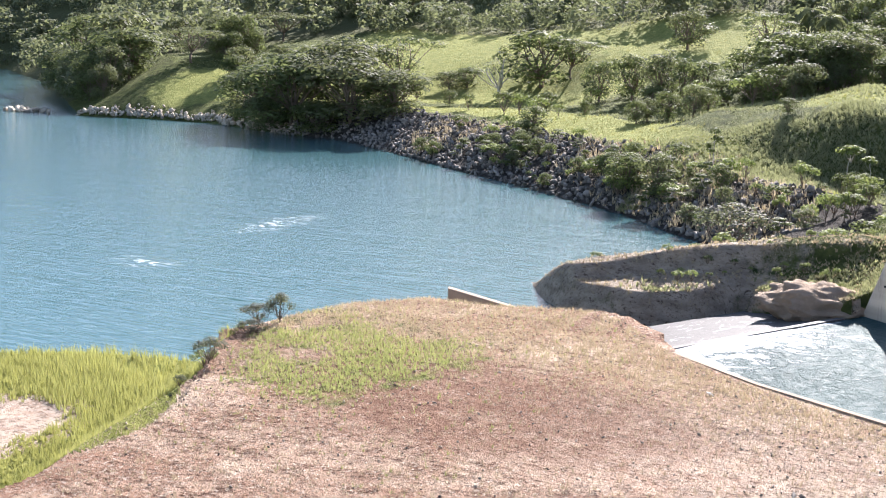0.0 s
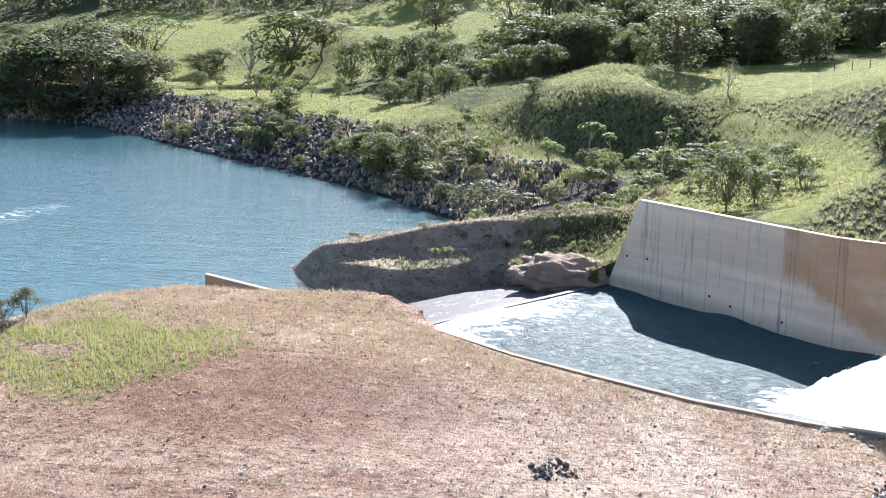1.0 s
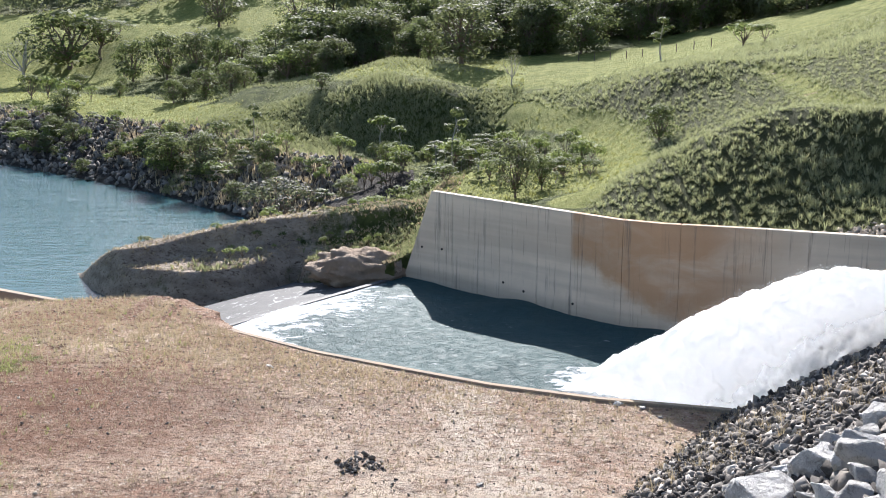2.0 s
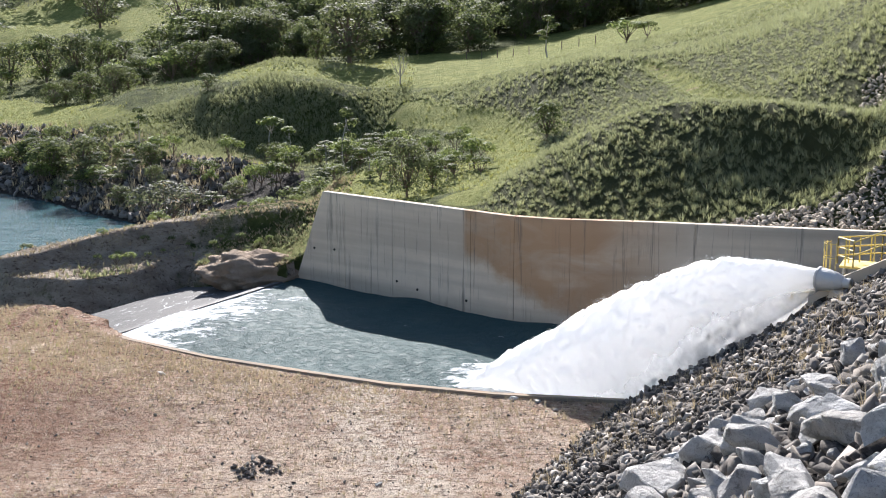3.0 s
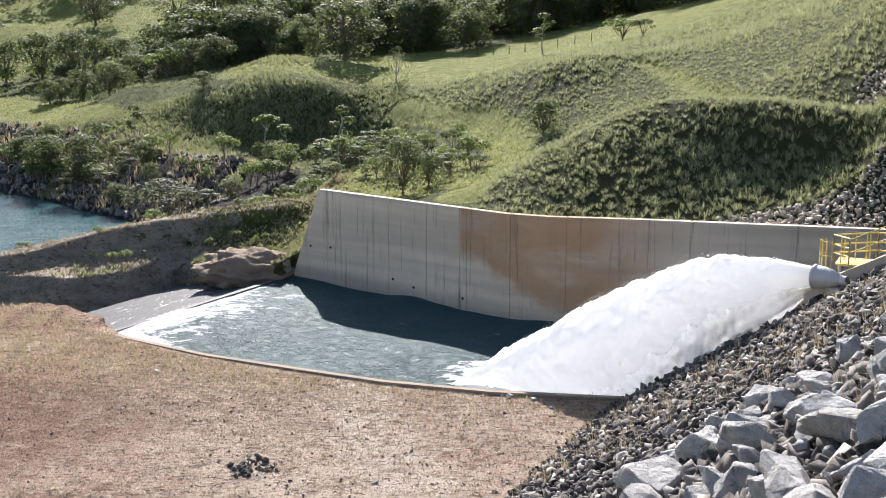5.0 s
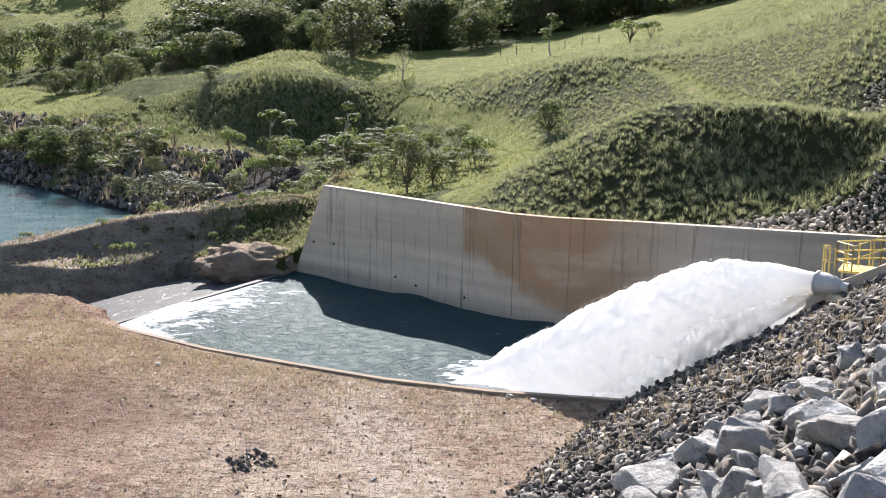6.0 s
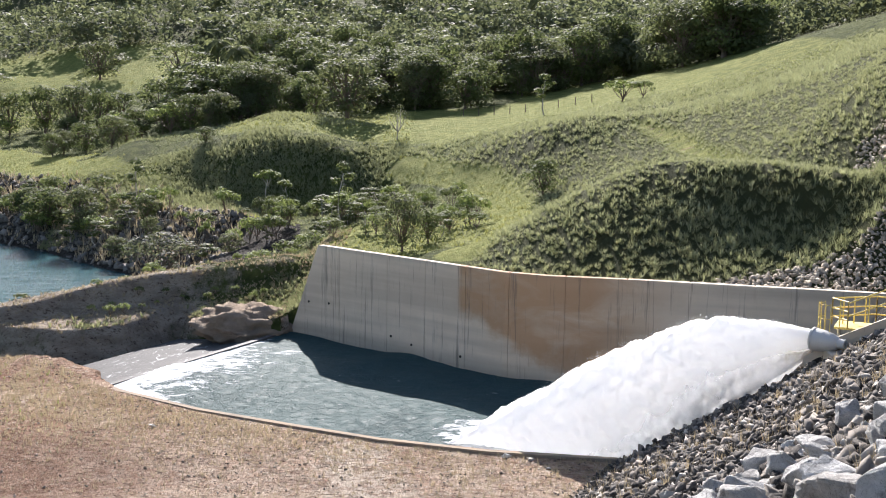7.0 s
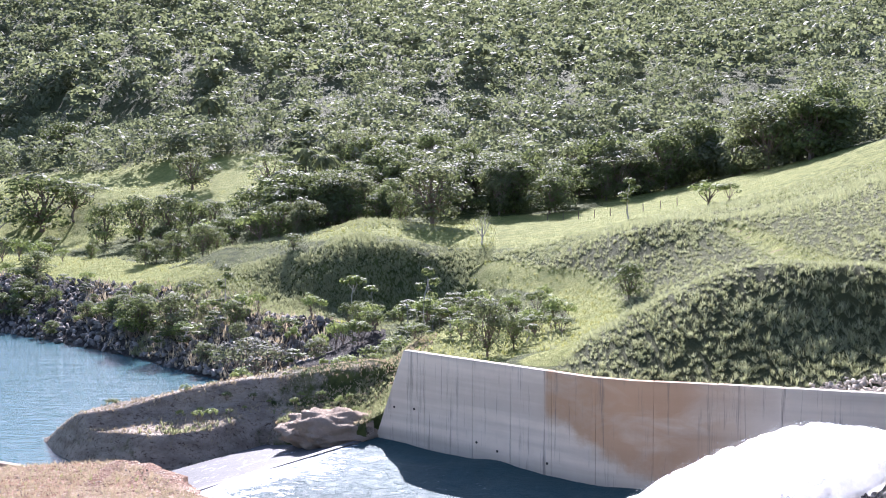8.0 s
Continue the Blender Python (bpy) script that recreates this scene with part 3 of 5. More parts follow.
bm = bmesh.new()
wall_run(bm, [(x + 0.06, y + 0.07) for x, y in WALL], 0.46, [1.0] * 6, [2.5, 8.86, 8.86, 8.86, 8.86, 8.86])
basin_wall = part("wall_basin", bm, concrete)
tagged(basin_wall, "tall stained concrete side wall of the stilling basin", "retaining wall", kind="structure")
lengths = np.r_[0, np.cumsum([math.dist(a, b) for a, b in zip(WALL[:-1], WALL[1:])])]
joints = [0, 4.6, 9.0, 12.3, 15.6, 18.9, 22.4, 26.0, 29.6, 33.2, float(lengths[-1])]


def wall_at(d):
    return float(np.interp(d, lengths, [w[0] for w in WALL])), float(np.interp(d, lengths, [w[1] for w in WALL]))


for a, b in zip(joints[:-1], joints[1:]):
    stops = [a + 0.015] + [l for l in lengths[1:-1] if a + 0.1 < l < b - 0.1] + [b - 0.015]
    bm = bmesh.new()
    wall_run(bm, [wall_at(d) for d in stops], 0.5, [1.0] * len(stops), [8.93 if d > 2.4 else 2.6 + (8.93 - 2.6) * d / lengths[1] for d in stops])
    bmesh.ops.bevel(bm, geom=[e for e in bm.edges if min(v.co.z for v in e.verts) > 8.9], offset=0.03, segments=1, affect="EDGES")
    part("panel", bm, concrete, basin_wall)
for d, z in ((3.6, 5.0), (1.7, 4.9), (9.4, 3.6), (11.2, 3.3), (15.3, 3.2)):
    x, y = wall_at(d)
    bm = bmesh.new()
    lathe(bm, [(0.0, 0.0005), (0.0, 0.07), (0.05, 0.09), (0.05, 0.0005)], Vector((-0.63, -0.77, 0)), Vector((x, y, z)), 10)
    part("weep_hole", bm, dark_pipe, basin_wall, "dark rusty drain hole")
bm = bmesh.new()
wall_run(bm, CURB[::-1], 0.32, [1.0] * 7, [3.41] * 7)
curb = part("wall_curb", bm, old_concrete)
tagged(curb, "low concrete wall flush with the red soil", "retaining wall", kind="structure")
bm = bmesh.new()
v = [bm.verts.new(p) for p in ((-11.5, 81.0, 2.47), (-20.4, 64.6, 2.47), (-26.6, 73.0, 1.0), (-19.9, 85.6, 1.0))]
bm.faces.new(v)
apron = part("apron", bm, wet_concrete)
tagged(apron, "sloping concrete apron under a thin sheet of water", "apron", kind="structure")
bm = bmesh.new()
wall_run(bm, [(-20.3, 64.9), (-11.6, 80.9)], 0.4, [1.0, 1.0], [2.57, 2.57])
sill = tagged(part("sill", bm, wet_concrete), "wet concrete end sill of the stilling basin", "sill", kind="structure")

# ---- vegetation: builders ----
rs = np.random.RandomState(11)


def leaf_mat(name, dark, light, thru=0.45, odd=None, clump=0.0, tint=(0.28, 0.32, 0.12), grain=0.5):
    m = Mat(name, 0.7, spec=0.2)
    shade = m.math("ADD", m.math("MULTIPLY", m.island(), 0.5), m.math("MULTIPLY", m.ramp(m.noise(grain, 3, 0.6), (0.32, 0.0), (0.68, 1.0)), 0.5))
    c = m.mix(shade, dark, light)
    c = m.mix(m.math("MULTIPLY", m.random(), 0.45), c, odd or tuple(0.55 * v for v in light))
    if clump:
        c = m.mix(m.ramp(m.noise(clump, 5, 0.7), (0.38, 0.85), (0.56, 0.0)), c, tuple(0.35 * v for v in dark))
    m.set(m.b, "Base_Color", c)
    tr = m.node("ShaderNodeBsdfTranslucent", Color=m.mix(0.35, c, tint))
    mx = m.node("ShaderNodeMixShader", i0=thru, i1=m.b.outputs[0], i2=tr.outputs[0])
    m.t.links.new(mx.outputs[0], m.t.nodes["Material Output"].inputs["Surface"])
    return m


leaves_mid = leaf_mat("leaves_green", (0.026, 0.038, 0.016), (0.155, 0.19, 0.07))
leaves_olive = leaf_mat("leaves_olive", (0.032, 0.042, 0.022), (0.175, 0.19, 0.095))
leaves_dark = leaf_mat("leaves_purplish", (0.035, 0.04, 0.034), (0.14, 0.14, 0.11))
leaves_bright = leaf_mat("leaves_bright", (0.07, 0.10, 0.025), (0.30, 0.36, 0.11))
# paler and greyer than the near leaves: distance haze put into the colour
leaves_hazy_woods = leaf_mat("leaves_hazy_woods", (0.062, 0.078, 0.05), (0.22, 0.235, 0.135), 0.42, grain=0.11)
blades_green = leaf_mat("grass_green", (0.24, 0.27, 0.09), (0.5, 0.51, 0.2), 0.4)
blades_dry = leaf_mat("grass_dry", (0.34, 0.25, 0.15), (0.66, 0.56, 0.38), 0.3, None, 0.0, (0.5, 0.42, 0.26))
blades_slope = leaf_mat("grass_slope", (0.13, 0.14, 0.07), (0.45, 0.45, 0.26), 0.45)
blades_yellow = leaf_mat("grass_yellow", (0.24, 0.24, 0.06), (0.52, 0.50, 0.17), 0.4)
blades_pale = leaf_mat("grass_pale", (0.25, 0.26, 0.13), (0.60, 0.60, 0.36), 0.4)
blades_straw = leaf_mat("straw", (0.05, 0.028, 0.02), (0.76, 0.62, 0.48), 0.2, None, 0.0, (0.45, 0.33, 0.22))
bark = Mat("bark", 0.9).color((0.16, 0.12, 0.09))
bark_pale = Mat("bark_pale", 0.9).color((0.42, 0.38, 0.32))
for _b in (bark, bark_pale):
    _b.bump(_b.noise(6.0, 5), 0.6, 0.05)


def leaf_quads(centres, size, r, flat=0.0, aspect=0.6, out=None, loose=0.4):
    """One leaf quad at each centre; with out, most leaves lie along the crown's skin."""
    n = len(centres)
    if out is None:
        a = r.normal(size=(n, 3))
        a[:, 2] *= 1 - flat
        b = np.cross(a, r.normal(size=(n, 3)) + (0, 0, flat * 3))
    else:
        up = out + loose * r.normal(size=(n, 3)) * 0.6 + (0, 0, 0.25 + flat)
        a = np.cross(up, r.normal(size=(n, 3)))
        b = np.cross(up, a)
    a /= np.linalg.norm(a, axis=1)[:, None] + 1e-9
    b /= np.linalg.norm(b, axis=1)[:, None] + 1e-9
    s = size * r.uniform(0.6, 1.4, (n, 1))
    a, b = a * s, b * s * aspect
    v = np.stack([centres - a, centres + b * 0.9, centres + a, centres - b * 0.9], 1).reshape(-1, 3)
    return v, np.arange(4 * n).reshape(-1, 4)


def lobes_cloud(lobes, n, r, shell=0.6):
    """Points in and on ellipsoid lobes (x, y, z, rx, rz), denser near the skin, and the way out at each."""
    w = np.array([l[3] ** 2 for l in lobes])
    pick = r.choice(len(lobes), n, p=w / w.sum())
    d = r.normal(size=(n, 3))
    d[:, 2] += 0.25
    d /= np.linalg.norm(d, axis=1)[:, None]
    k = shell + (1 - shell) * r.uniform(0, 1, n) ** 0.5
    k *= 1 + 0.2 * np.sin(d[:, 0] * 9 + pick) * np.cos(d[:, 1] * 8 + d[:, 2] * 7)
    L = np.array(lobes)[pick]
    way = d / L[:, [3, 3, 4]]
    return L[:, :3] + d * k[:, None] * L[:, [3, 3, 4]], way / np.linalg.norm(way, axis=1)[:, None]


def tubes(lines, sides=6):
    """Tapered tubes; each line is a list of (x, y, z, radius)."""
    V, Fq, base = [], [], 0
    for line in lines:
        for q in line:
            for k in range(sides):
                t = 2 * math.pi * k / sides
                V.append((q[0] + math.cos(t) * q[3], q[1] + math.sin(t) * q[3], q[2]))
        for a in range(len(line) - 1):
            for k in range(sides):
                i0, i1 = base + a * sides + k, base + a * sides + (k + 1) % sides
                Fq.append((i0, i1, i1 + sides, i0 + sides))
        base += len(line) * sides
    return V, Fq


def limb(p, q, r0, r1, r, bend=0.08, n=4):
    p, q = np.array(p, float), np.array(q, float)
    off = r.normal(size=3) * bend * np.linalg.norm(q - p)
    return [(*(p + (q - p) * t + off * math.sin(math.pi * t)), r0 + (r1 - r0) * t) for t in np.linspace(0, 1, n)]


def make_tree(name, lobes, n, leaf, crown_mat, trunk_mat, seed, fork=0.35, girth=0.03, flat=0.2, shell=0.55):
    """A tree one metre high, to be scaled: trunk with limbs into each lobe, crown of leaves."""
    r = np.random.RandomState(seed)
    tree = new(name)
    lines = [limb((0, 0, -0.06), (0.01, 0, fork), girth, girth * 0.7, r)]
    for l in lobes:
        lines.append(limb((0.01, 0, fork * r.uniform(0.75, 1)), (l[0], l[1], l[2]), girth * 0.55, girth * 0.15, r))
        for _ in range(1):
            lines.append(limb((l[0] * 0.7, l[1] * 0.7, fork + (l[2] - fork) * 0.7), (l[0] + r.normal() * l[3] * 0.6, l[1] + r.normal() * l[3] * 0.6, l[2] + l[4] * 0.5), girth * 0.2, girth * 0.06, r, n=3))
    v, f = tubes(lines, 4)
    mesh_object("trunk", v, f, trunk_mat, tree, True)
    c, way = lobes_cloud(lobes, n, r, shell)
    v, f = leaf_quads(c, leaf, r, flat * 0.5, 0.6, way)
    mesh_object("crown", v, f, crown_mat, tree)
    return tree


def round_lobes(r, k=9, spread=0.32, low=0.38):
    out = []
    for i in range(k):
        t = i * 2.4 + r.uniform(0, 1)
        q = spread * math.sqrt((i + 0.5) / k) * r.uniform(0.8, 1.15)
        z = 0.84 - 0.42 * (q / spread) ** 2 * r.uniform(0.4, 1.15)
        out.append((q * math.cos(t), q * math.sin(t), max(z, low), r.uniform(0.13, 0.22), r.uniform(0.10, 0.17)))
    return out


def flat_lobes(r, k=11):
    out = []
    for i in range(k):
        t = i * 2.4 + r.uniform(0, 1)
        q = 0.4 * math.sqrt((i + 0.5) / k)
        out.append((q * math.cos(t), q * math.sin(t), 0.86 - 0.55 * q * r.uniform(0.5, 1.4), r.uniform(0.13, 0.2), r.uniform(0.05, 0.09)))
    return out


_r = np.random.RandomState(5)
KINDS = {
    "r": [make_tree("tree", round_lobes(_r, 15, 0.40, 0.2) + [(0, 0, 0.35, 0.3, 0.24), (0.15, 0.1, 0.2, 0.22, 0.16), (-0.15, -0.1, 0.2, 0.22, 0.16)], 2100, 0.029, m, bark, 20 + k, fork=0.16) for k, m in enumerate((leaves_mid, leaves_olive, leaves_mid))],
    "a": [make_tree("tree", flat_lobes(_r) + [(0.1, 0, 0.5, 0.2, 0.15), (-0.12, 0.1, 0.45, 0.2, 0.15)], 1900, 0.017, m, bark, 30 + k, fork=0.3, girth=0.022) for k, m in enumerate((leaves_olive, leaves_mid))],
    "p": [make_tree("tree", round_lobes(_r, 8, 0.36, 0.5), 260, 0.022, leaves_olive, bark_pale, 40, fork=0.22, girth=0.035)],
    "s": [make_tree("tree", [(0.0, 0.0, 0.9, 0.12, 0.08), (0.13, 0.05, 0.75, 0.11, 0.06), (-0.12, 0.08, 0.68, 0.10, 0.06), (0.05, -0.12, 0.58, 0.10, 0.06), (-0.06, -0.05, 0.45, 0.09, 0.05)], 330, 0.034, leaves_mid, bark_pale, 50, fork=0.8, girth=0.014, flat=0.6)],
    "c": [make_tree("tree", [(0.0, 0.0, 0.93, 0.16, 0.05), (0.16, 0.04, 0.88, 0.13, 0.045), (-0.15, 0.05, 0.87, 0.13, 0.045), (0.03, -0.15, 0.85, 0.12, 0.04)], 240, 0.045, leaves_bright, bark_pale, 60, fork=0.78, girth=0.013, flat=0.8)],
    "w": [make_tree("tree", round_lobes(_r, 16, 0.42, 0.16) + flat_lobes(_r, 8) + [(0.28 * math.cos(t), 0.28 * math.sin(t), 0.17, 0.2, 0.17) for t in range(6)], 4200, 0.023, m, bark, 90 + k, fork=0.18, girth=0.02) for k, m in enumerate((leaves_olive, leaves_mid))],
    "d": [make_tree("shrub", round_lobes(_r, 12, 0.42, 0.2), 1500, 0.024, leaves_dark, bark, 70, fork=0.12)],
    "b": [make_tree("shrub", round_lobes(_r, 8, 0.4, 0.25), 420, 0.045, m, bark, 80 + k, fork=0.12) for k, m in enumerate((leaves_bright, leaves_mid, leaves_bright))],
}
WORDS = {
    "r": ("rounded leafy green tree on the grassy bank", "tree"), "a": ("wide spreading olive-green tree above the shore", "tree"),
    "p": ("thin-leaved tree with pale bare branches", "tree"), "s": ("slender young tree with tiers of leaves", "tree"),
    "c": ("slim pale trunk with an umbrella of broad leaves", "tree"), "w": ("broad dense tree hanging over the water's edge", "tree"), "d": ("dense dark purplish shrub above the rocky shore", "shrub"),
    "b": ("small leafy green shrub on the bank", "shrub"),
}
_done = {k: 0 for k in KINDS}


def plant(x, y, h, w, kind, turn=None):
    """Sets a tree of that height and width on the ground; the first of each kind is the built one itself."""
    n = _done[kind]
    _done[kind] += 1
    src = KINDS[kind][n % len(KINDS[kind])]
    wide = {"a": 1.0, "c": 0.62, "s": 0.5}.get(kind, 0.95)
    m = pose(x, y, float(height(x, y)) - 0.05, 0, 0, rs.uniform(0, 360) if turn is None else turn) @ Matrix.Diagonal((w / wide, w / wide, h, 1))
    if n < len(KINDS[kind]):
        src.matrix_basis = m
        return tagged(src, *WORDS[kind], group="trees and shrubs on the far bank")
    ob = copy_thing(src, Matrix())
    ob.matrix_basis = m
    return ob


TREES_LEFT = [
    (-300, 300, 22, 26, "r"), (-262, 275, 19, 24, "r"), (-250, 258, 15, 21, "r"), (-232, 246, 14, 18, "r"), (-214, 251, 11, 19, "a"), (-224, 283, 11, 19, "a"),
    (-228, 312, 11, 22, "a"), (-172, 222, 10, 15, "w"), (-146, 203.0, 16, 25, "w"), (-131, 202, 15, 22, "w"), (-160, 210, 12, 18, "w"), (-120, 201, 10, 14, "w"), (-135, 229, 15, 21, "a"),
    (-152, 218, 15, 22, "w"), (-140, 214, 15, 21, "w"), (-137, 199, 7, 11, "w"), (-152, 203, 8, 12, "w"), (-157, 211, 12, 17, "r"), (-122, 203, 9, 13, "r"), (-202, 351, 7, 12, "r"), (-221, 348, 9, 14, "r"), (-110, 228, 10.5, 12, "p"), (-105, 238, 13, 19, "r"),
    (-99, 242, 10, 15, "a"), (-123, 238, 5, 8, "r"), (-127, 237, 4.5, 8, "r"), (-82, 215, 8.3, 8.5, "r"), (-74, 211, 9.2, 8.6, "r"),
    (-67, 207, 9.5, 8.4, "r"), (-62, 204, 8.2, 7.2, "r"), (-60, 210, 6.3, 7.4, "r"), (-77, 254, 9, 11.5, "r"), (-49, 199.5, 9, 11, "r"),
    (-42, 196, 10.7, 13.6, "r"), (-54, 228, 11.3, 14.7, "a"), (-40, 207, 8, 10, "r"), (-76.4, 171.5, 4.1, 5.4, "r"), (-110, 303, 8, 8, "p"), (-142, 339, 11, 16, "r"),
]
TREES_MID = [
    (-38, 138.3, 5.2, 3.1, "s"), (-22, 136, 5.9, 3.5, "c"), (-20.2, 138, 4.4, 2.4, "c"), (-10.8, 112, 6.3, 2.8, "s"), (-4, 87.9, 4.7, 3.6, "r"),
    (-2.1, 89.9, 2.8, 2.6, "r"), (8.0, 106.5, 3.6, 3.6, "r"), (-16, 172, 9.6, 11.5, "r"), (-7.6, 151.5, 4.8, 4, "p"), (11.4, 153.5, 5.6, 3.7, "s"), (1.4, 182, 6.2, 7, "r"),
    (-17, 101.7, 2.2, 3.0, "b"), (-14.8, 102.5, 2.6, 3.0, "b"), (-12.5, 101.8, 2.6, 3.2, "b"), (-6.6, 97.7, 2.0, 2.6, "b"), (-10.4, 99, 1.8, 2.4, "b"), (-28.5, 110, 5.8, 7.4, "d"),
    (-27.2, 104, 1.9, 2.4, "b"), (-33, 154, 2.3, 3.1, "r"), (20.8, 147.7, 3.2, 5.4, "b"), (23.3, 147.7, 2.5, 2.9, "b"), (-43.5, 134.4, 5.6, 6.1, "r"),
    (-48.8, 138.4, 5.2, 6.4, "r"), (-24.8, 125, 3.1, 3.1, "b"), (-8.1, 101.3, 2.9, 2.5, "s"), (-1.2, 99.4, 1.9, 2.4, "b"),
]
for tx, ty, th, tw, tk in TREES_LEFT + TREES_MID:
    plant(tx, ty, th, tw, tk)


def scatter(n, box, ok, kinds, hmin, hmax):
    """Plants n things at random in a box (x0, x1, y0, y1), where ok(x, y) holds."""
    made = 0
    while made < n:
        x, y = rs.uniform(box[0], box[1]), rs.uniform(box[2], box[3])
        if ok(x, y):
            h = rs.uniform(hmin, hmax)
            plant(x, y, h, h * rs.uniform(0.7, 1.25), kinds[rs.randint(len(kinds))])
            made += 1


def shore_off(x, y):
    p = np.array(x), np.array(y)
    return -1.0 if inside(*p, LAKE) else float(seg_distance(*p, LAKE, True))


scatter(110, (-100, -24, 112, 182), lambda x, y: 1.2 < shore_off(x, y) < 11, "bbsrb", 1.3, 3.4)
scatter(62, (-26, 2, 99, 131), lambda x, y: shore_off(x, y) > 3 and (x > -8 or y > 104) and x < np.interp(y, [88, 104, 131], [-2, 3, -5]), "bbbsrb", 1.2, 3.2)
scatter(30, (-62, -18, 172, 190), lambda x, y: x < -0.75 * (y - 150) + 12, "rrb", 2.5, 6)
scatter(60, (-75, 30, 195, 250), lambda x, y: not (-60 < x < -20 and 222 < y < 232) and x > -0.19 * y, "rrar", 5, 11)
scatter(18, (-118, -60, 190, 225), lambda x, y: shore_off(x, y) > 20, "rb", 2, 5)
scatter(16, (-190, -120, 205, 240), lambda x, y: shore_off(x, y) > 2 and not 0.8 < -x / y < 0.97, "rbd", 2.5, 6)
scatter(26, (2, 52, 172, 215), lambda x, y: y > 205 - 0.55 * x, "rwr", 8, 13)
scatter(34, (-275, -188, 222, 300), lambda x, y: shore_off(x, y) > 4 and x + y < 70 and not (0.81 < -x / y < 0.965 and y < 275), "wrwr", 7, 13)
scatter(26, (-27, -12.5, 82.5, 95), lambda x, y: shore_off(x, y) > 1.5 and float(height(x, y)) > 2.0, "b", 0.5, 1.1)
scatter(30, (-46, 18, 181, 208), lambda x, y: y > 184 - 0.1 * x, "rwr", 6, 10)
scatter(44, (-14, 4, 93, 128), lambda x, y: (x > -8 or y > 104) and x < np.interp(y, [88, 97, 105, 115, 124, 131], [0.5, 2.5, 2.8, 2.2, 0.5, -3.5]), "bbs", 0.9, 2.2)
scatter(16, (-300, -232, 230, 300), lambda x, y: shore_off(x, y) > 3 and -x / y > 0.98, "rwr", 8, 13)
for k in range(20):
    q = (k + rs.uniform(0, 1)) / 24
    off = rs.uniform(3, 13)
    h = rs.uniform(9, 15)
    plant(-352 + 138 * q - 0.65 * off + 9 * (k % 2), 331 - 117 * q + 0.75 * off + 8 * (k % 2), h, h * rs.uniform(1.0, 1.4), "wwr"[k % 3])
for tx, ty, th, tw, tk in ((-40.3, 54.6, 2.0, 1.7, "d"), (-40.9, 53.4, 1.5, 2.2, "d"), (-40.2, 51.6, 0.9, 1.7, "d"), (-38.4, 45.8, 1.5, 2.0, "d"), (-39.4, 46.6, 1.1, 1.6, "b"), (-37.2, 42.2, 0.7, 0.7, "d"), (-33.6, 88.8, 1.2, 1.3, "b")):
    plant(tx, ty, th, tw, tk)

# ---- palms at the edge of the woods ----


def make_palm(seed):
    r = np.random.RandomState(seed)
    palm = new("palm")
    v, f = tubes([limb((0, 0, -0.05), (0.02, 0, 0.72), 0.02, 0.016, r)], 6)
    mesh_object("trunk", v, f, bark, palm, True)
    V, Fq = [], []
    for k in range(17):
        t, up = k * 2.4, 0.30 - 0.028 * k
        d = np.array([math.cos(t), math.sin(t)])
        pts = [np.array([*(d * 0.36 * s), 0.72 + up * s * 1.2 - 0.34 * s * s]) for s in np.linspace(0, 1, 7)]
        for a in range(6):
            side = np.array([-d[1], d[0], 0]) * 0.09 * math.sin(math.pi * (a + 0.8) / 7.2)
            for sgn in (-1, 1):
                for q in (0.1, 0.6):
                    p = pts[a] + (pts[a + 1] - pts[a]) * q
                    i0 = len(V)
                    V += [p, p + (pts[a + 1] - pts[a]) * 0.35, p + sgn * side + (pts[a + 1] - pts[a]) * 0.8 - np.array([0, 0, 0.03]), p + sgn * side * 0.6 + (pts[a + 1] - pts[a]) * 0.2]
                    Fq.append((i0, i0 + 1, i0 + 2, i0 + 3))
    mesh_object("fronds", V, Fq, leaves_olive, palm)
    return palm


palm = tagged(make_palm(2), "tall feathery palm at the edge of the woods", "palm tree", group="palms")
for k, (tx, ty, th) in enumerate(((-47.0, 232.0, 11.0), (-42.5, 229.0, 9.5), (-60.0, 300.0, 11.0), (20.0, 300.0, 11.0), (-95.0, 330.0, 12.0))):
    m = pose(tx, ty, float(height(tx, ty)), 0, 0, 70 * k) @ Matrix.Diagonal((th, th, th, 1))
    if k == 0:
        palm.matrix_basis = m
    else:
        copy_thing(palm, Matrix()).matrix_basis = m

# ---- far woods: too many to count ----


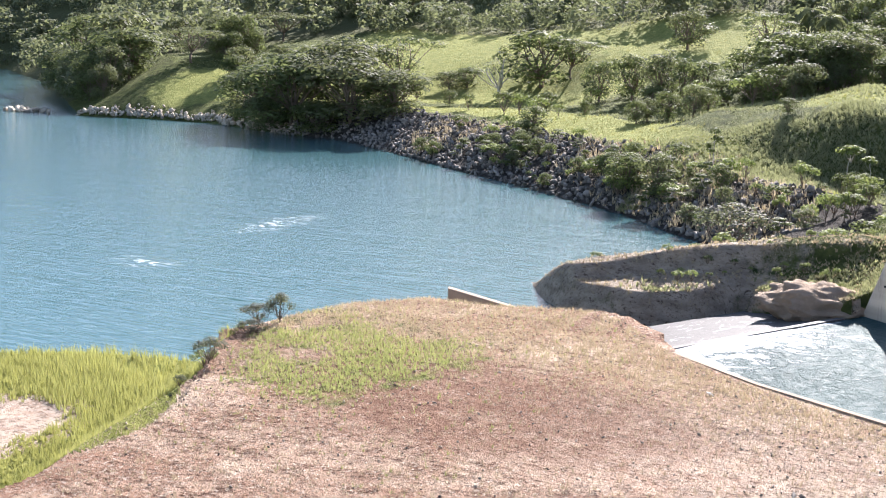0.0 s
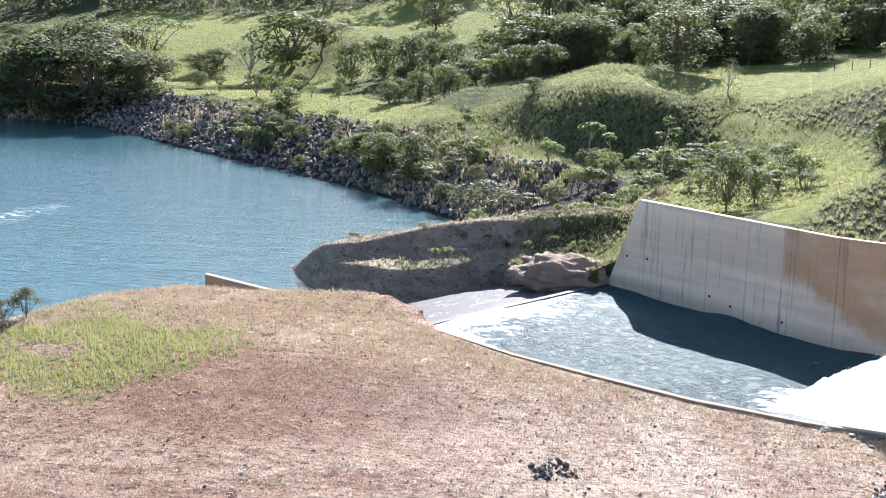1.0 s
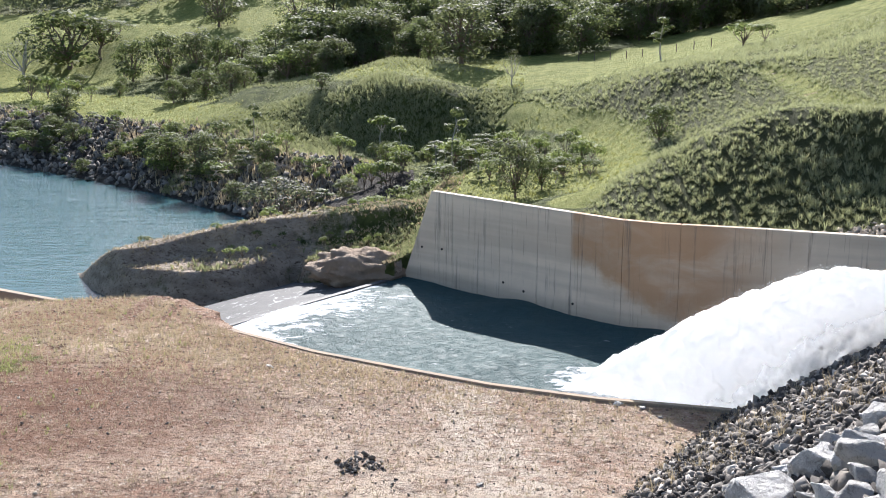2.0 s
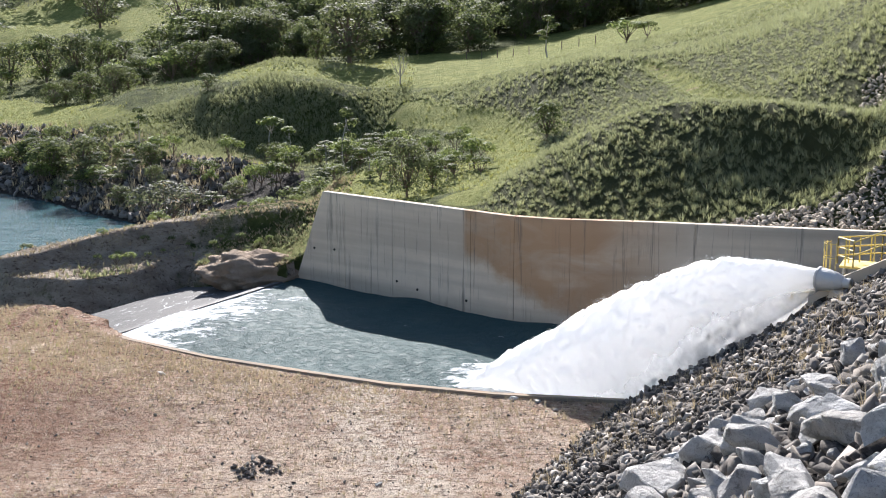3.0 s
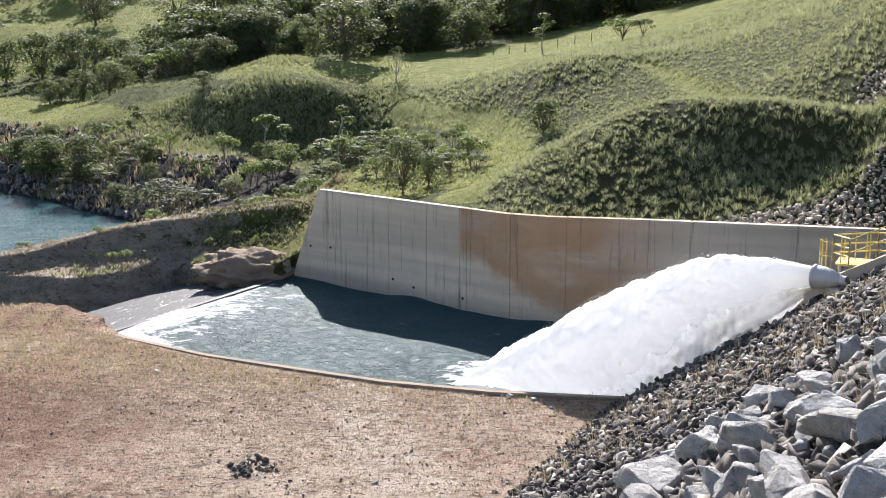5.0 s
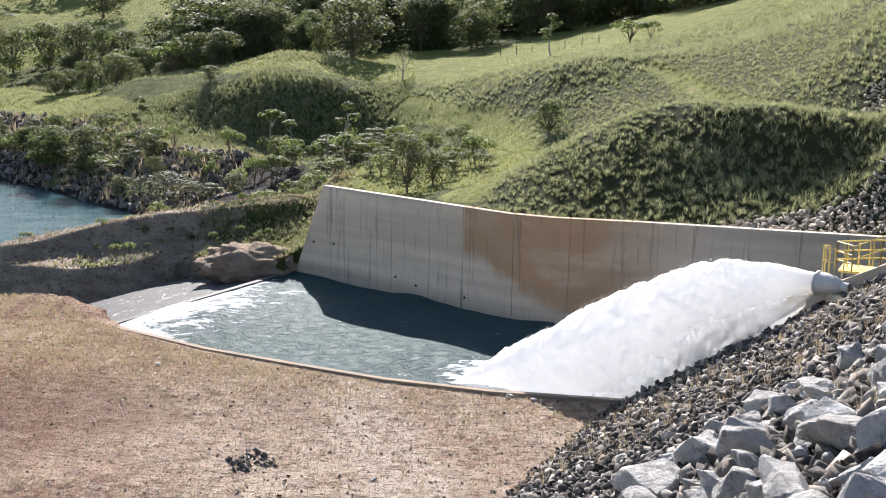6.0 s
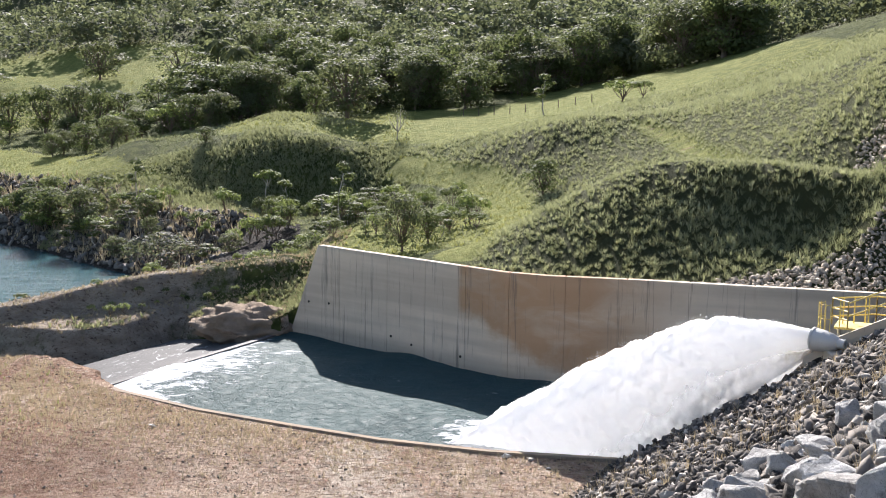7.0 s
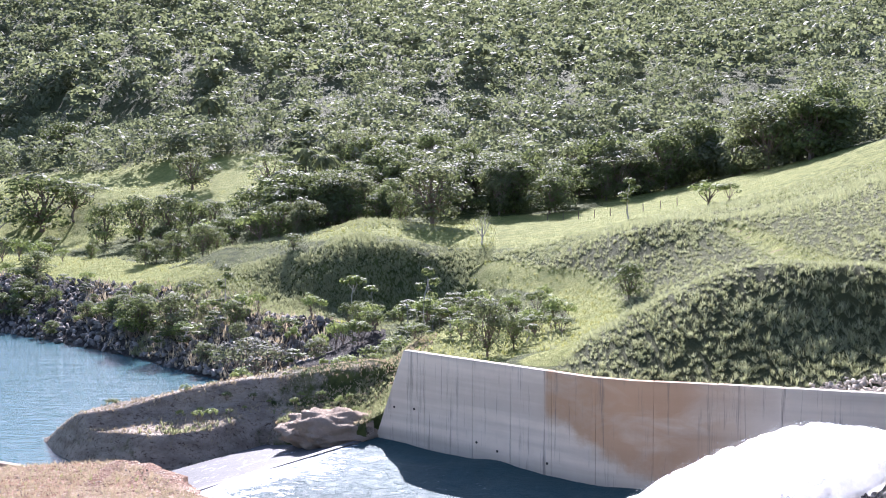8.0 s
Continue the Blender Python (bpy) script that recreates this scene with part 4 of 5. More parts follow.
def far_woods():
    r = np.random.RandomState(21)
    temp = []
    for k in range(7):
        lo = [(x * 1.1, y * 1.1, z, a, b) for x, y, z, a, b in (round_lobes(r, 6, 0.36, 0.2) if k % 3 else flat_lobes(r, 8))]
        lo += [(0, 0, 0.3, 0.36, 0.26)]
        temp.append([])
        for n, size in ((260, 0.047), (95, 0.080)):
            c, way = lobes_cloud(lo, n, r, 0.75)
            temp[-1].append(leaf_quads(c, size, r, 0.0, 0.75, way))
    V, Fq, base = [], [], 0
    spots = []
    while len(spots) < 5600:
        a, d = radians(r.uniform(-64, 33)), math.sqrt(r.uniform(225 ** 2, 850 ** 2)) if len(spots) > 420 else r.uniform(205, 310)
        x, y = d * math.sin(a), d * math.cos(a)
        deg = math.degrees(a)
        front = np.interp(deg, [-64, -50, -44, -38, -34, -30, -25, -20, -14, -8, 0, 6, 10, 14, 18, 33], [330, 330, 335, 385, 385, 380, 310, 300, 292, 232, 214, 208, 204, 186, 178, 190])
        if d < front:
            continue
        spots.append((x, y, d))
    X = np.array(spots)
    Z = height(X[:, 0], X[:, 1])
    for (x, y, d), z in zip(spots, Z):
        if z < 1.0:
            continue
        v, f = temp[r.randint(7)][0 if d < 390 else 1]
        h = r.uniform(5.5, 11) * (1.0 if d < 390 else 1.2)
        w = h * r.uniform(0.8, 1.35)
        t = r.uniform(0, 6.28)
        c, s = math.cos(t) * w, math.sin(t) * w
        V.append(np.stack([v[:, 0] * c - v[:, 1] * s + x, v[:, 0] * s + v[:, 1] * c + y, v[:, 2] * h + z - 0.4], -1))
        Fq.append(f + base)
        base += len(v)
    return mesh_object("far_woods", np.concatenate(V), np.concatenate(Fq), leaves_hazy_woods)


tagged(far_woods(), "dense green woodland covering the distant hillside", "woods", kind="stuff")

# ---- grass ----


def tufts(name, x, y, h, width, blades, material, label, lean=0.5, simple=False):
    """Grass tufts at the places given; every blade is a bent triangle pair."""
    r = np.random.RandomState(len(x))
    z = height(x, y)
    keep = z > 0.15
    x, y, z, h = x[keep], y[keep], z[keep], np.broadcast_to(h, keep.shape)[keep]
    n = len(x)
    X, Y, Z, H = (np.repeat(q, blades) for q in (x, y, z, h))
    t = r.uniform(0, 6.28, n * blades)
    out = np.stack([np.cos(t), np.sin(t)], -1)
    H = H * r.uniform(0.6, 1.2, len(H))
    l = r.uniform(0.1, 1.0, len(H)) * lean
    root = np.stack([X, Y, Z - 0.04], -1) + np.c_[out * (H * 0.22)[:, None] * r.uniform(0, 1, (len(H), 1)), np.zeros(len(H))]
    side = np.c_[-out[:, 1], out[:, 0], np.zeros(len(H))] * (width * r.uniform(0.7, 1.3, len(H)))[:, None]
    mid = root + np.c_[out * (l * H * 0.35)[:, None], H * 0.6]
    tip = root + np.c_[out * (l * H)[:, None], H]
    cols = [root - side * 0.5, root + side * 0.5, tip] if simple else [root - side * 0.5, root + side * 0.5, mid + side * 0.45, tip, mid - side * 0.45]
    V = np.stack(cols, 1).reshape(-1, 3)
    ob = mesh_object(name, V, np.arange(len(V)).reshape(-1, len(cols)), material)
    return tagged(ob, label, "grass", kind="stuff")


def spots(n, box, chance, seed):
    """n places in the box, kept by a chance from 0 to 1."""
    r = np.random.RandomState(seed)
    x, y = r.uniform(box[0], box[1], n), r.uniform(box[2], box[3], n)
    k = r.uniform(0, 1, n) < chance(x, y)
    return x[k], y[k], r


def on_plateau(x, y):
    edge_x = np.interp(y, PLATEAU_EDGE[:7, 1], PLATEAU_EDGE[:7, 0])
    return (x > edge_x) & ~inside(x, y, BASIN) & (dam_rise(x, y) < 0) & (y < np.interp(x, [-40, -36, -28, -24, -18, -13, -8, -3, 2, 8], [64, 68.4, 69.2, 67.4, 60.9, 57.6, 55.2, 53.2, 51.8, 51.2]))


def worn(x, y):
    """1 in the wheel ruts and on the dark red patch, where little grows."""
    red = smooth(1.2, 0.5, np.hypot((x + 23) / 9.0, (y - 46.5) / 6.0) + 0.3 * ripple(x, y, 2.5))
    return np.maximum(0.9 * smooth(0.01, 0.04, ruts(x, y)), 0.35 * red)


def patch(x, y):
    return smooth(1.5, 0.2, np.hypot((x + 34.0) / 4.8, (y - 50.0) / 7.0) + 0.4 * ripple(x, y, 1.8)) * smooth(-2.2, -0.2, ripple(x, y, 0.8))


x, y, r = spots(30000, (-43, -20, 36, 66), lambda x, y: on_plateau(x, y) * np.clip(patch(x, y) ** 2.2 + 0.015, 0, 1), 1)
tufts("grass", x, y, r.uniform(0.12, 0.34, len(x)), 0.035, 6, blades_green, "fresh green grass patch on the red soil", 0.6, True)
x, y, r = spots(90000, (-43, 9, 30, 69), lambda x, y: on_plateau(x, y) * (1 - worn(x, y)) * (0.10 + 0.8 * smooth(48, 60, y) * smooth(0, -10, x) + 0.35 * smooth(7, 1, seg_distance(x, y, CURB)) + 0.25 * smooth(0.1, 0.7, ripple(x, y, 3)) * smooth(-12, -28, x)), 2)
tufts("grass", x, y, r.uniform(0.10, 0.34, len(x)), 0.03, 4, blades_dry, "dry straw-coloured grass on the soil platform", 0.8, True)
x, y, r = spots(30000, (-66, -36, 28, 54), lambda x, y: (x < np.interp(y, PLATEAU_EDGE[:6, 1], PLATEAU_EDGE[:6, 0]) - 1) * (1 - smooth(0.9, 0.4, np.hypot((x + 45.6) / 4.2, (y - 40.0) / 6.0) + 0.35 * ripple(x, y, 2))) * (0.2 + 0.8 * smooth(-0.4, 0.4, ripple(x, y, 1.5))), 3)
tufts("grass", x, y, r.uniform(0.18, 0.55, len(x)) * (1 + 0.5 * ripple(x, y, 2)), 0.05, 7, blades_yellow, "tall yellow-green grass on the lower terrace", 0.6, True)


def stony(x, y):
    """1 on the loose stone above the right end of the basin wall."""
    b = beyond_wall(x, y)
    far_edge = np.interp(x, [12.5, 15, 18, 21, 24, 27, 32], [66.8, 68.2, 68.9, 69.2, 69.8, 71.5, 76.0])
    dark = smooth(1.2, 0.6, np.hypot((x - 29.0) / 2.2, (y - 78.5) / 3.2) + 0.2 * ripple(x, y, 2))
    return np.maximum(smooth(0.6, -0.6, y - far_edge + 0.7 * ripple(x, y, 2)), dark) * (b > 0) * (x > 12.5)


def spur_zone(x, y):
    return (beyond_wall(x, y) > 0.5) & (x > np.interp(y, [66, 76, 88, 98, 108, 118, 127, 133, 141], [-3, 1.3, 4.4, 6.3, 6.4, 5.2, 2.6, -1.2, -6.0]))


x, y, r = spots(62000, (-8, 50, 66, 145), lambda x, y: spur_zone(x, y) * (1 - stony(x, y)) * (0.15 + 0.85 * smooth(0.3, 0.9, seg_distance(x, y, SCAR))) * smooth(1.0, 1.6, seg_distance(x, y, TRACK)) * (0.75 + 0.25 * np.sign(np.sin(x * 2.9 + 1.3 * np.sin(y * 1.7)) * np.sin(y * 2.3 + 1.1 * np.sin(x * 1.9)))) * np.clip(78 / np.hypot(x, y), 0, 1) ** 1.3, 4)
big = r.uniform(0.6, 1.25, len(x)) * np.clip(1 + 0.3 * ripple(x, y, 2.0), 0.7, 1.4)
# more pale tufts on bright grass and where sunlight is painted on the slope
for k, mat in ((0, blades_slope), (1, blades_pale)):
    pick = (r.uniform(0, 1, len(x)) < 0.35 + 0.4 * sunny(x, y)) == (k == 1)
    tufts("grass", x[pick], y[pick], r.uniform(0.26, 0.48, pick.sum()) * big[pick], 0.05, 14, mat, "coarse tussock grass covering the slope", 1.2, True)
# rank grass on the shaded bank behind the low trees
x, y, r = spots(26000, (-48, 4, 132, 172), lambda x, y: (~spur_zone(x, y)) * smooth(-0.9, 0.1, ripple(x, y, 1.4)) * (0.35 + 0.65 * smooth(158, 150, y)) * smooth(1.5, 2.5, seg_distance(x, y, TRACK)), 24)
tufts("grass", x, y, r.uniform(0.2, 0.5, len(x)) * np.clip(1 + 0.4 * ripple(x, y, 3), 0.6, 1.5), 0.08, 9, blades_slope, "rank tall grass on the steep bank", 1.1, True)


def bank_zone(x, y):
    return (~spur_zone(x, y)) * (beyond_wall(x, y) > 0.9) * (y > 84) * (seg_distance(x, y, LAKE, True) > 11) * np.clip(110 / np.hypot(x, y), 0, 1) ** 1.2


x, y, r = spots(75000, (-215, 40, 84, 330), lambda x, y: bank_zone(x, y) * sunny(x, y), 5)
tufts("grass", x, y, r.uniform(0.15, 0.4, len(x)), 0.12, 5, blades_yellow, "short sunlit meadow grass on the far bank", 0.9, True)
x, y, r = spots(80000, (-215, 40, 84, 330), lambda x, y: bank_zone(x, y) * (1 - sunny(x, y)) * smooth(-0.6, 0.4, ripple(x, y, 3)), 15)
tufts("grass", x, y, r.uniform(0.2, 0.6, len(x)), 0.10, 7, blades_slope, "rank green weeds on the far bank", 0.9, True)
x, y, r = spots(11000, (-42, -9, 79, 104), lambda x, y: (seg_distance(x, y, LAKE, True) > 0.6) * (0.4 + 0.6 * smooth(-24, -10, x)) * smooth(-0.5, 0.6, ripple(x, y, 2)), 6)
tufts("grass", x, y, r.uniform(0.1, 0.3, len(x)), 0.04, 6, blades_dry, "dry and green scrub on the eroded point", 0.7)
x, y, r = spots(11000, (-30, -9, 81, 104), lambda x, y: (seg_distance(x, y, LAKE, True) > 1.2) * smooth(-0.5, 0.5, ripple(x, y, 2.5)) * smooth(-33, -18, x), 7)
tufts("grass", x, y, r.uniform(0.15, 0.45, len(x)), 0.05, 7, blades_slope, "green weeds on the eroded point", 0.7)

x, y, r = spots(95000, (-42, 8, 26, 67), lambda x, y: on_plateau(x, y) * (1 - worn(x, y)) * (0.05 + 0.95 * smooth(-0.1, 0.4, ripple(x * 0.6 + y * 0.5, y - x * 0.35, 1.5))) * (0.35 + 0.65 * smooth(4, -8, x)), 16)
tufts("stubble", x, y, r.uniform(0.05, 0.15, len(x)), 0.035, 3, blades_straw, "short brown stubble and litter on the soil", 1.8, True)

# ---- rocks ----
stone = Mat("granite_stone", 0.85, spec=0.3)
_m = stone
_c = _m.mix(_m.ramp(_m.noise(1.6, 6, 0.7), (0.35, 0.0), (0.65, 1.0)), (0.42, 0.415, 0.405), (0.80, 0.79, 0.77))
_c = _m.mix(_m.math("MULTIPLY", _m.random(), 0.45), _c, (0.27, 0.23, 0.185))
_c = _m.mix(_m.ramp(_m.noise(26, 5, 0.8), (0.55, 0.0), (0.63, 0.6)), _c, (0.16, 0.16, 0.16))
_c = _m.mix(_m.ramp(_m.noise(2.6, 6, 0.75, None, 1.0), (0.56, 0.0), (0.64, 0.6)), _c, (0.15, 0.14, 0.13))
_m.color(_c).bump(_m.math("ADD", _m.noise(4, 7, 0.75), _m.math("MULTIPLY", _m.cells(3.0), 0.5)), 1.0, 0.25)
stone_small = Mat("broken_stone", 0.9, spec=0.2)
_m = stone_small
_c = _m.ramp(_m.island(), (0.0, (0.022, 0.019, 0.017)), (0.5, (0.095, 0.086, 0.078)), (0.82, (0.24, 0.21, 0.18)), (1.0, (0.45, 0.42, 0.38)))
_c = _m.mix(_m.ramp(_m.noise(7, 5, 0.7), (0.45, 0.0), (0.7, 0.35)), _c, (0.30, 0.27, 0.24))
_m.color(_c).bump(_m.noise(14, 5, 0.7), 0.7, 0.05)


stone_pale = Mat("pale_stone", 0.9, spec=0.2)
_m = stone_pale
_m.color(_m.mix(_m.island(), (0.25, 0.21, 0.16), (0.52, 0.45, 0.36))).bump(_m.noise(4, 5, 0.7), 0.6, 0.1)
stone_shore = Mat("shore_stone", 0.9, spec=0.2)
_m = stone_shore
_c = _m.mix(_m.island(), (0.05, 0.045, 0.04), (0.24, 0.215, 0.19))
_m.color(_m.mix(_m.ramp(_m.noise(3, 5, 0.7), (0.45, 0.0), (0.7, 0.5)), _c, (0.36, 0.32, 0.27))).bump(_m.noise(6, 5, 0.7), 0.6, 0.1)


def rock_mesh(seed, n=16, chips=0):
    """An angular broken stone, about one metre across, as a closed hull."""
    r = np.random.RandomState(seed)
    bm = bmesh.new()
    d = r.normal(size=(n, 3))
    d /= np.linalg.norm(d, axis=1)[:, None]
    d = np.sign(d) * np.abs(d) ** 0.75
    d *= np.array([r.uniform(0.42, 0.62), r.uniform(0.32, 0.5), r.uniform(0.2, 0.36)]) * r.uniform(0.8, 1.15, (n, 1))
    for p in d:
        bm.verts.new(p)
    res = bmesh.ops.convex_hull(bm, input=bm.verts)
    bmesh.ops.delete(bm, geom=[g for g in res["geom_interior"] if isinstance(g, bmesh.types.BMVert)], context="VERTS")
    bmesh.ops.dissolve_limit(bm, angle_limit=radians(14), verts=bm.verts, edges=bm.edges)
    if chips:
        bmesh.ops.bevel(bm, geom=bm.edges[:], offset=0.02, segments=1, affect="EDGES", clamp_overlap=True)
        bmesh.ops.triangulate(bm, faces=bm.faces)
        bmesh.ops.subdivide_edges(bm, edges=[e for e in bm.edges if e.calc_length() > 0.12], cuts=1, use_grid_fill=True)
        bmesh.ops.triangulate(bm, faces=bm.faces)
        bmesh.ops.subdivide_edges(bm, edges=[e for e in bm.edges if e.calc_length() > 0.22], cuts=1, use_grid_fill=True)
        for v in bm.verts:
            q = v.co * 3.1 + Vector((seed, 0, 0))
            v.co += v.co.normalized() * (noise.fractal(q, 0.8, 2.0, 4) * 0.045 + noise.cell(v.co * 5 + Vector((seed, 3, 1))) * 0.018)
    bmesh.ops.triangulate(bm, faces=bm.faces)
    bmesh.ops.recalc_face_normals(bm, faces=bm.faces)
    me = bpy.data.meshes.new("stone")
    bm.to_mesh(me)
    bm.free()
    me.materials.append(stone.m)
    return me


BIG = [rock_mesh(100 + k, 13 + k % 5, 1) for k in range(12)]
_t = [rock_mesh(140 + k, 11) for k in range(10)]
SMALL = []
for me in _t:
    co = np.empty(len(me.vertices) * 3, np.float32)
    me.vertices.foreach_get("co", co)
    ix = np.empty(len(me.polygons) * 3, np.int32)
    me.polygons.foreach_get("vertices", ix)
    SMALL.append((co.reshape(-1, 3), ix.reshape(-1, 3)))


def rubble(name, x, y, size, label, category, lift=0.1, seed=0, material=None):
    """Many stones in one mesh, lying on the ground."""
    r = np.random.RandomState(seed + 900)
    z = height(x, y)
    V, Ft, base = [], [], 0
    for a, b, c, s in zip(x, y, z, size):
        v, f = SMALL[r.randint(len(SMALL))]
        m = np.array(Euler(r.uniform(-1.2, 1.2, 3) + (0, 0, r.uniform(0, 6.28))).to_matrix())
        V.append((v * s) @ m.T + (a, b, c + s * lift))
        Ft.append(f + base)
        base += len(v)
    ob = mesh_object(name, np.concatenate(V), np.concatenate(Ft), material or stone_small)
    return tagged(ob, label, category, kind="stuff")


def dam_face_zone(x, y):
    return (dam_rise(x, y) > -0.4) & (y < np.interp(x, [6, 7.6, 12.2, 16.5, 30], [52, 51.7, 49.8, 47.0, 38.2]))


def boulder_zone(x, y):
    """1 where the large blocks lie, 0 on the small broken stone."""
    return smooth(1.0, -1.5, y - np.minimum(29.5, 18.0 + 1.75 * np.asarray(x)) + 1.0 * ripple(x, y, 3))


x, y, r = spots(44000, (-6, 24, 10, 52), lambda x, y: dam_face_zone(x, y) * np.where(y > 20, 0.8, 0.25) * (x < 0.47 * y), 8)
s = (0.10 + 0.40 * r.uniform(0, 1, len(x)) ** 2.6) * (1 + 0.4 * boulder_zone(x, y)) * smooth(-0.8, 0.8, dam_rise(x, y) + 0.3)
dam_face = rubble("dam_face", x, y, s + 0.05, "dark broken stone covering the dam's slope", "riprap", 0.12, 1)
x, y, r = spots(1500, (0, 20, 18, 50), lambda x, y: dam_face_zone(x, y) * smooth(0.0, 0.8, ripple(x, y, 1.6)), 28)
tufts("grass", x, y, r.uniform(0.25, 0.55, len(x)), 0.02, 12, blades_dry, "dry straw tufts between the slope's stones", 0.9, True)
# the large blocks that the camera sees nearest, one by one
r = np.random.RandomState(77)
blocks, tries = [], 0
while len(blocks) < 290:
    x, y = r.uniform(2.5, 16), r.uniform(13, 34)
    if not dam_face_zone(np.array(x), np.array(y)) or dam_rise(x, y) < 1.0 or r.uniform() > boulder_zone(np.array(x), np.array(y)):
        continue
    s = 1.9 - 1.45 * min(len(blocks) / 150, 1) * r.uniform(0.85, 1.1)
    if any(math.hypot(x - a, y - b) < 0.31 * (s + q) for a, b, q in blocks):
        tries += 1
        if tries < 60:
            continue
        s = r.uniform(0.35, 0.7)
    tries = 0
    blocks.append((x, y, s))
for k, (x, y, s) in enumerate(blocks):
    ob = new("stone", BIG[k % len(BIG)])
    ob.parent = dam_face
    ob.matrix_basis = pose(x, y, float(height(x, y)) + 0.2 * s, r.uniform(-28, 28), r.uniform(-28, 28) - 20, r.uniform(0, 360)) @ Matrix.Diagonal((s, s, s, 1))
# stone bank of the far shore
x, y, r = spots(40000, (-150, -22, 108, 205), lambda x, y: (~inside(x, y, LAKE)) * (y > 100) * smooth(15, 9, seg_distance(x, y, LAKE, True)) * 0.55, 9)
rubble("shore_rocks", x[:5200], y[:5200], r.uniform(0.35, 1.15, len(x)), "dark boulders lining the far shore", "riprap", 0.15, 2, stone_shore)
x, y, r = spots(30000, (-150, -22, 108, 205), lambda x, y: (~inside(x, y, LAKE)) * (y > 100) * smooth(15, 9, seg_distance(x, y, LAKE, True)) * smooth(-0.2, 0.6, ripple(x, y, 5)) * 0.5, 19)
tufts("grass", x, y, r.uniform(0.4, 1.2, len(x)), 0.12, 7, blades_dry, "dry weeds between the shore boulders", 0.8, True)
x, y, r = spots(30000, (12, 40, 60, 90), lambda x, y: (beyond_wall(x, y) > 0.8) * stony(x, y), 10)
rubble("bank_rocks", x, y, 0.12 + 0.4 * r.uniform(0, 1, len(x)) ** 2, "loose broken stone above the basin wall", "rubble", 0.15, 3, stone_pale)
outcrop_mat = Mat("red_outcrop_rock", 0.9, spec=0.1)
_m = outcrop_mat
_m.color(_m.mix(_m.noise(1.2, 6, 0.7), (0.23, 0.17, 0.125), (0.50, 0.39, 0.29))).bump(_m.noise(1.4, 7, 0.75), 1.0, 0.6)
bm = bmesh.new()
bmesh.ops.create_icosphere(bm, subdivisions=5, radius=1.0)
for v in bm.verts:
    p = v.co.copy()
    ridge = 1 - abs(noise.noise(p * 1.7 + Vector((4, 1, 7))))
    v.co = p * (0.72 + 0.34 * ridge + 0.16 * noise.fractal(p * 3.2, 0.8, 2.1, 4) + 0.03 * math.sin(p.z * 16 + 3 * noise.noise(p * 2)))
for f in bm.faces:
    f.smooth = True
ob = part("outcrop", bm, outcrop_mat)
ob.matrix_basis = pose(-14.4, 81.6, 2.5, 0, 8, 30) @ Matrix.Diagonal((4.1, 2.6, 1.75, 1))
tagged(ob, "reddish worn rock outcrop beside the basin wall", "rock", group="rocks")
r = np.random.RandomState(55)
d = r.uniform(0, 1, 420)
x, y = np.interp(d, [0, 0.3, 0.55, 0.8, 1], [-219, -199, -178, -160, -146]), np.interp(d, [0, 0.3, 0.55, 0.8, 1], [212.5, 214.5, 214.5, 206, 199.5])
rubble("spit_rocks", x + r.normal(0, 1.2, 420), y + np.abs(r.normal(0, 1.6, 420)), r.uniform(0.4, 1.6, 420), "pale rocks along the far water's edge", "rocks", 0.25, 6, stone_pale)
x, y = r.normal(-238, 3.5, 60), r.normal(214, 1.2, 60)
ob = rubble("islet", x, y, r.uniform(0.8, 2.4, 60), "low pale rock islet standing in the lake", "islet", 0.1, 7, stone_pale)
ob.location.z = 4.1
# clods and litter on the platform
for n, mat, label, seed in ((15000, stone_shore, "small dark stones and clods on the soil", 11), (15000, stone_pale, "pale gravel strewn over the soil", 13)):
    x, y, r = spots(n, (-42, 10, 30, 67), lambda x, y: on_plateau(x, y) * (0.12 + 0.5 * smooth(-0.2, 0.7, ripple(x, y, 2.5)) + 0.3 * smooth(-20, 0, x)), seed)
    rubble("clods", x, y, 0.035 + 0.15 * r.uniform(0, 1, len(x)) ** 3.2, label, "stones", 0.2, seed, mat)
x, y, r = spots(420, (-9.3, -6.5, 41.3, 44.6), lambda x, y: smooth(1.3, 0.3, np.hypot(x + 7.8, y - 42.9)), 12)
rubble("rubble_heap", x, y, 0.08 + 0.3 * r.uniform(0, 1, len(x)) ** 2, "small heap of dark rubble on the soil", "rubble", 0.25, 5, stone_shore)
for k, (x, y, s) in enumerate(((-14.7, 55.2, 0.55), (2.5, 51.7, 0.6), (3.6, 51.4, 0.45), (4.3, 50.2, 0.35), (-3.0, 41.5, 0.3))):
    ob = new("boulder", BIG[(k * 5) % len(BIG)])
    ob.matrix_basis = pose(x, y, float(height(x, y)) + 0.12 * s, 4, 6, 50 * k) @ Matrix.Diagonal((s, s * 0.8, s * 0.7, 1))
    tagged(ob, "lone grey boulder lying on the bare soil", "boulder", group="lone boulders")

